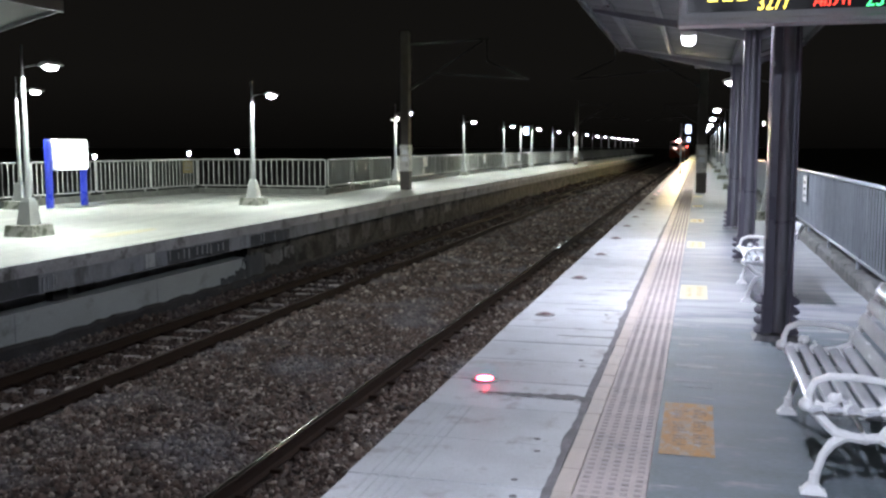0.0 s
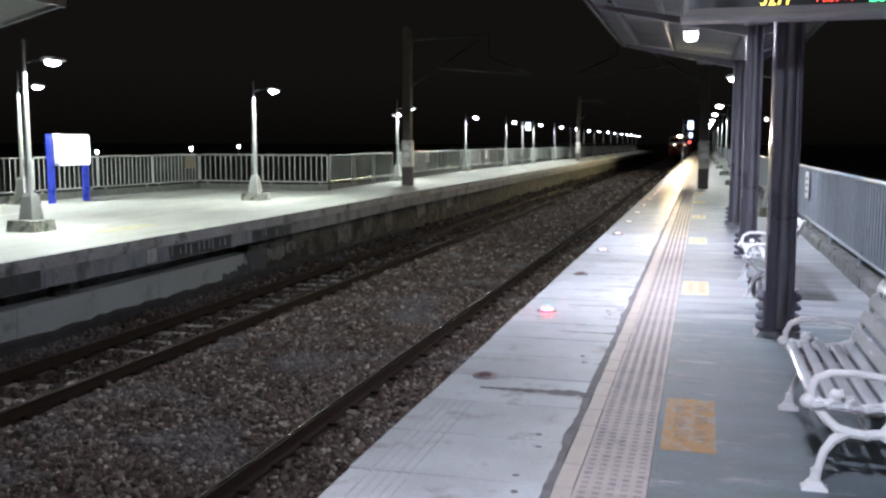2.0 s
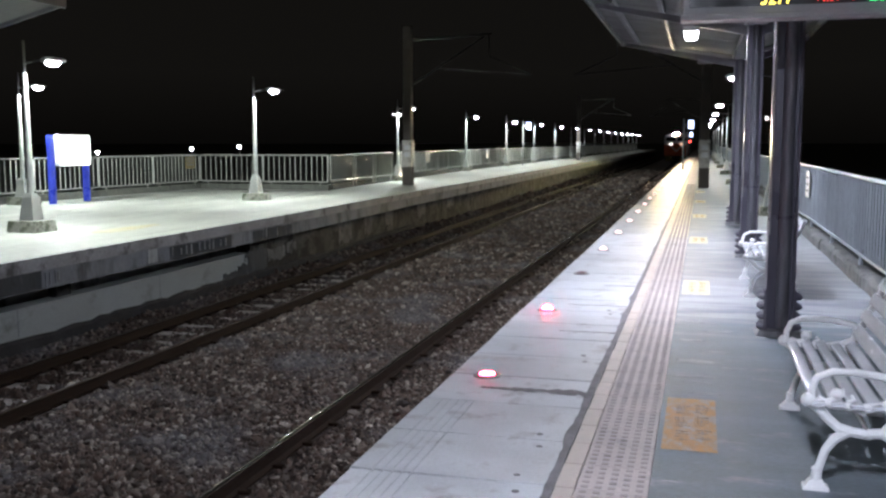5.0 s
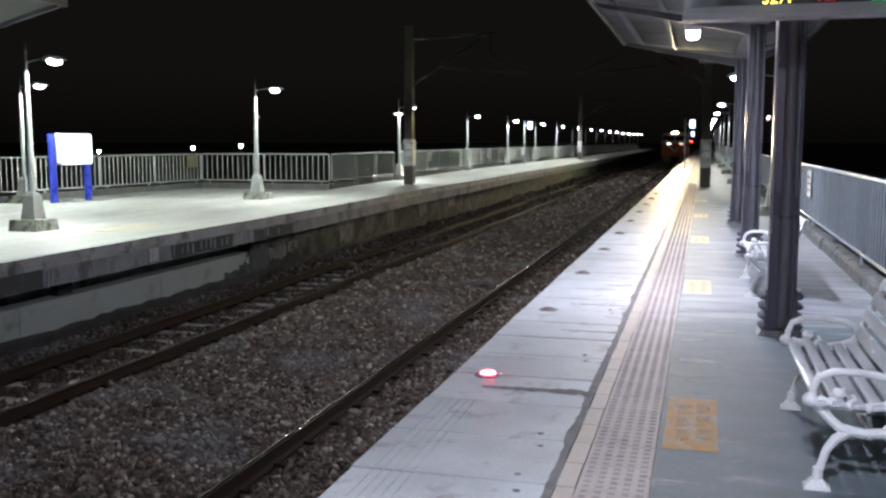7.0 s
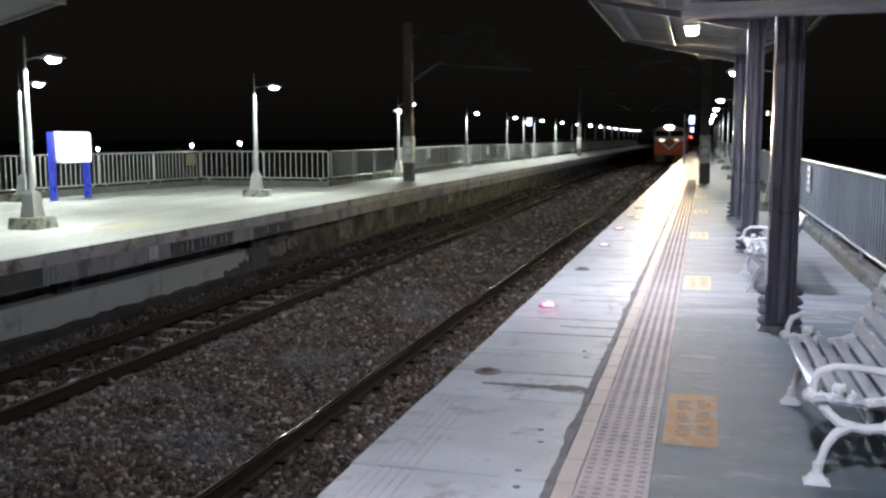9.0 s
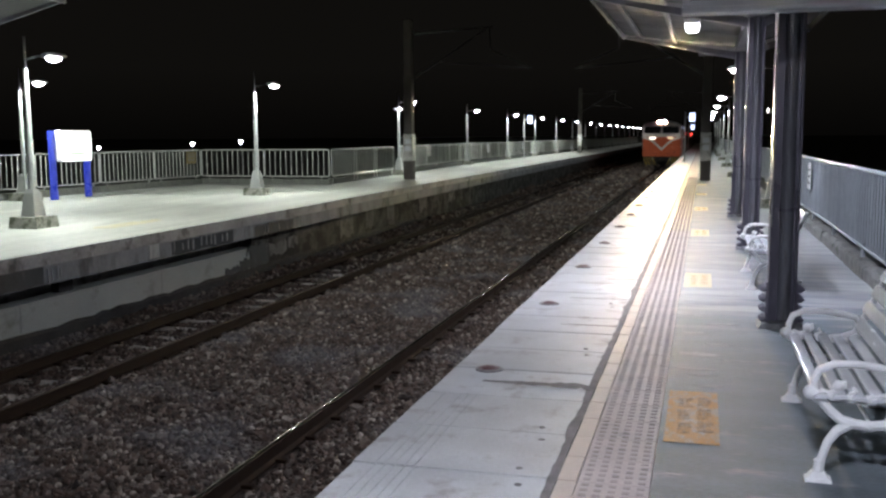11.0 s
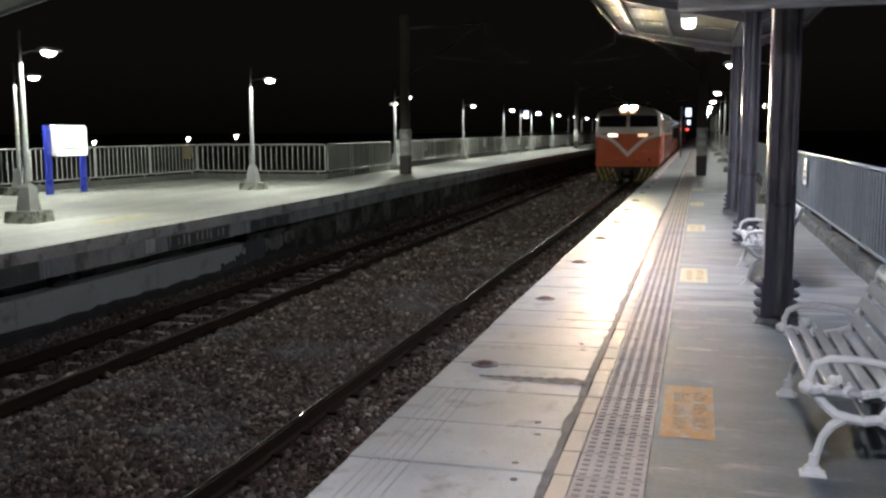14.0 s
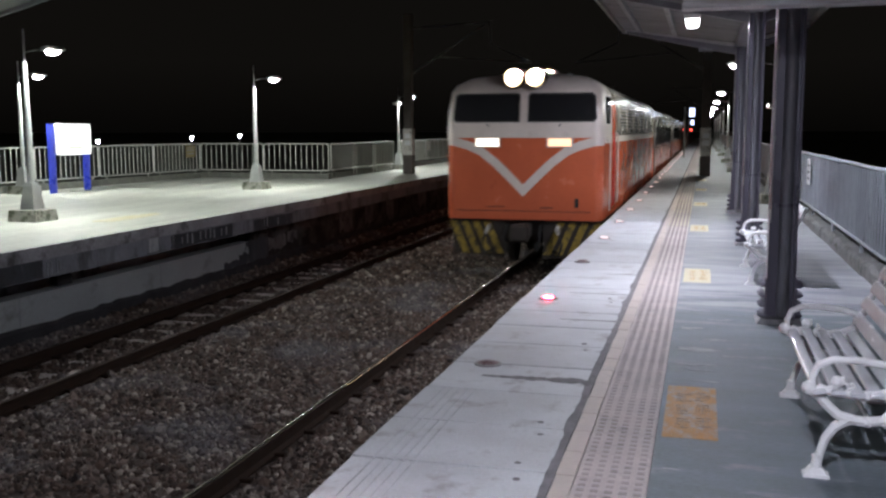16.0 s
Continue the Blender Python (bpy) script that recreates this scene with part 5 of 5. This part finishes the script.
def smear(name, pts, half, label):
    """An uneven smear of old mortar along a line of points."""
    n = len(pts)
    left = [(x + rng.uniform(-1, 1) * 0.012 - w * 0.5 * ox, y - w * oy * rng.uniform(0.5, 1.3)) for (x, y), w, ox, oy in zip(pts, half, [0] * n, [1] * n)]
    right = [(x + rng.uniform(-1, 1) * 0.012, y + w * rng.uniform(0.5, 1.3)) for (x, y), w in zip(pts, half)]
    part(name, Shape().prism(left + right[::-1], 0.0018, 0.0032, "z"), MORTAR, near, label)


for y, a, w in ((5.295, -1.2, 0.06), (7.08, -1.0, 0.014), (8.28, -1.1, 0.014), (9.47, -0.9, 0.016)):
    k = 24
    smear("mortar_smear", [(a + (-0.59 - a) * i / k, y + rng.uniform(-0.006, 0.006)) for i in range(k + 1)], [w * (0.35 + 0.65 * i / k) for i in range(k + 1)], "dark mortar smeared along a joint")
edge_l, edge_r = [], []
for i in range(420):
    y = 1.0 + i * 0.04
    w = 0.002 + 0.022 * max(0, noise.noise((y * 0.8, 2, 0)) + 0.1) + 0.035 * max(0, noise.noise((y * 2.1, 5, 0)) - 0.05) + 0.030 * max(0, noise.noise((y * 7, 1, 0)))
    edge_l.append((-0.586 - w, y))
    edge_r.append((-0.556 - 0.006 * noise.noise((y * 2, 7, 0)), y))
band = [(x, y, z) for l, r in zip(edge_l, edge_r) for x, y, z in ((*l, 0.0022), (*r, 0.0022), (*r, -0.02), (*l, -0.001))]
part("mortar_band", Shape().add(band, [(i * 4 + k, i * 4 + (k + 1) % 4, i * 4 + 4 + (k + 1) % 4, i * 4 + 4 + k) for i in range(419) for k in range(4)]), MORTAR, near, "uneven dark mortar band beside the tactile strip")

tile = Shape().box(-0.146, 0.146, -0.148, 0.148, -0.03, 0.0, 0.003)
flat_faces = len(tile.f)
for i in range(5):
    for j in range(5):
        tile.frustum(-0.112 + 0.056 * i, -0.118 + 0.059 * j, 0.0, 0.0035, 0.0155, 0.0135, 0.0135, 0.0105)


def tactile(base, worn):
    """A tile whose raised studs are darker than its ground."""
    me = tile.mesh("tactile_tile", base)
    me.materials.append(worn)
    for p in me.polygons[flat_faces:]:
        p.material_index = 1
    return me


tile_mesh, yellow_mesh = tactile(TILE, TILE_STUD), tactile(TILE_YELLOW, TILE_STUD)
border_mesh = Shape().box(-0.041, 0.041, -0.148, 0.148, -0.03, 0.001, 0.003).mesh("border_tile", BORDER)
for i in range(110):
    part("tactile_tile", yellow_mesh if 44 < i < 80 and i % 7 != 3 else tile_mesh, None, near, at=(-0.322, 0.95 + i * 0.3, 0.0))
    part("border_tile", border_mesh, None, near, at=(-0.513 + 0.002 * math.sin(i * 3.7), 0.95 + i * 0.3, 0.001 * math.sin(i * 1.9)))
run = Shape()
for i in [*range(-100, 0), *range(110, 500)]:
    run.box(-0.554, -0.176, 0.802 + i * 0.3, 1.098 + i * 0.3, -0.03, 0.0)
tagged(part("tactile_run", run, TILE, near, "tactile strip further along"), kind="stuff")

# painted marks behind the tactile strip, their lettering worn away
for k in range(9):
    y = 4.41 + 4.72 * k
    mk = thing("painted_mark", "worn orange-yellow painted mark on the platform floor", "floor marking", "painted marks along the platform", m=pose(-0.148, y, 0))
    # marks past the first carry the headlamp's brightening in their paint
    part("paint", Shape().box(0, 0.255, 0, 0.93, 0.0021, 0.0028), YELLOW if k == 0 else LIT_YELLOW, mk)
    for j in range(3):
        for i, c in ((0.045, WORN), (0.14, WORN)):
            # one worn character: a few short strokes
            y1, x1 = 0.16 + 0.03 * (i > 0.1) + j * 0.23, i + rng.uniform(0, 0.012)
            strokes = [(x1 + rng.uniform(0, 0.01), x1 + rng.uniform(0.05, 0.08), y1 + v * 0.045, y1 + v * 0.045 + rng.uniform(0.014, 0.022)) for v in range(4)]
            strokes.append((x1 + 0.03, x1 + 0.043, y1 - 0.01, y1 + rng.uniform(0.12, 0.17)))
            glyph = Shape()
            for n_, (u0, u1, v0, v1) in enumerate(strokes):
                glyph.box(u0, u1, v0, v1, 0.0026, 0.0035 + 0.0002 * n_)
            part("unread_mark", glyph, c if k == 0 else FADED, mk)

# pale scuffs on the floor beside the tactile strip
for x, y, w, l in ((-0.03, 6.98, 0.10, 0.05), (0.0, 6.30, 0.16, 0.07), (0.13, 6.62, 0.10, 0.035), (0.0, 5.88, 0.16, 0.035), (0.02, 5.74, 0.10, 0.025), (0.26, 6.15, 0.12, 0.03), (0.03, 7.72, 0.15, 0.06), (0.0, 8.35, 0.13, 0.08), (-0.09, 3.99, 0.04, 0.03), (0.17, 7.35, 0.12, 0.04), (0.05, 5.48, 0.09, 0.02)):
    rim = [(x + w * math.cos(a) * rng.uniform(0.65, 1.1), y + l * math.sin(a) * rng.uniform(0.4, 1.15)) for a in [math.tau * e / 22 for e in range(22)]]
    part("scuff", Shape().prism([(max(px, -0.168), py) for px, py in rim], -0.004, 0.0005, "z"), SCUFF, near, "pale scuff on the floor")

# red warning studs in the platform edge; a made-up drum, lit on one side, turns over for each flash
SLOW = [(-1.0, 0.92), (2.2, 3.4), (4.6, 5.8), (6.9, 8.23), (9.4, 10.62), (11.8, 12.92), (14.22, 15.4)]
QUICK = [(0.1, 0.83), (1.38, 2.2), (2.8, 3.6), (4.2, 5.0), (5.6, 6.38), (7.2, 7.85), (8.6, 9.4), (10.0, 10.8), (11.4, 12.22), (12.8, 13.6), (14.2, 14.9), (15.8, 17.0)]
flashers = []
for k in range(-1, 26):
    y = 5.57 + 2.36 * k
    flashing = SLOW if k == 0 else None if k == 2 or k > 9 else QUICK
    label = "round red warning stud flashing in the platform edge" if flashing and k < 3 else "round pale warning stud flashing in the platform edge" if flashing else "round warning stud with a dark lens in the platform edge" if k == 2 else "round warning stud with a dim pale lens in the platform edge"
    st = thing("warning_stud", label, "light", "warning studs along the platform edge", m=pose(-1.235, y, 0))
    part("housing", Shape().tube([(0, 0, -0.045), (0, 0, 0.006), (0, 0, 0.009)], [0.085, 0.085, 0.076], 18), RING, st)
    if k < 10:
        part("lens_rim", Shape().tube([(0, 0, 0.007), (0, 0, 0.0115), (0, 0, 0.0125)], [0.066, 0.064, 0.058], 18), RED_GLASS, st, "dark red glass rim")
    dome = [(0.050 * math.cos(a), 0.014 * math.sin(a)) for a in [math.pi / 2 * i / 5 for i in range(6)]]
    cap, under, n = Shape(), Shape(), 16
    for shape, up in ((cap, 1), (under, -1)):
        v = [(r * math.cos(math.tau * j / n), r * math.sin(math.tau * j / n), up * (z + 0.0005)) for r, z in dome for j in range(n)]
        shape.add(v, [(i * n + j, i * n + (j + 1) % n, (i + 1) * n + (j + 1) % n, (i + 1) * n + j) for i in range(5) for j in range(n)] + [tuple(range(n))])
    if flashing:
        # the drum stands in for a lamp switching on and off
        drum = part("lens_drum", under.mesh("lens_drum", RED_GLASS, True), None, st, "dark side of the made-up turning lens", at=(0, 0, 0.0105))
        part("lens", cap.mesh("lens", RED_GLOW if k < 3 else PINK_GLOW, True), None, drum, "glowing red side of the lens" if k < 3 else "glowing pale side of the lens")
        flashers.append((drum, flashing))
    else:
        part("lens", cap.mesh("lens", RED_GLASS if k == 2 else PINK_GLOW, True), None, st, "dark red lens" if k == 2 else "dimly glowing pale lens", at=(0, 0, 0.0105))


def flash_rows(spells):
    """The drum's turns: lit side up through each spell, turned over between them."""
    step, up = 1 / 15, spells[0][0] <= 0
    rows = [(0, pose(0, 0, 0.0105, 0 if up else 180))]
    for t, angle in sorted([(a, 0) for a, _ in spells] + [(b, 180) for _, b in spells]):
        if 0 < t < 15.9:
            start = 180 - angle
            rows += [(t - step, pose(0, 0, 0.0105, start)), (t - step / 2, pose(0, 0, 0.0105, start + 60)), (t, pose(0, 0, 0.0105, start + 120)), (t + step / 2, pose(0, 0, 0.0105, angle + 360 if start else angle))]
    return rows + [(16, rows[-1][1])]


def motions():
    walk(loco, [(t, pose(TRACK_1 - 0.1, y, RAIL_Z)) for t, y in RUN])
    for i, c in enumerate(coaches):
        walk(c, [(t, pose(TRACK_1 - 0.1, y + 16.9 + i * 20.1, RAIL_Z)) for t, y in RUN])
    for drum, spells in flashers:
        walk(drum, flash_rows(spells))


motions()
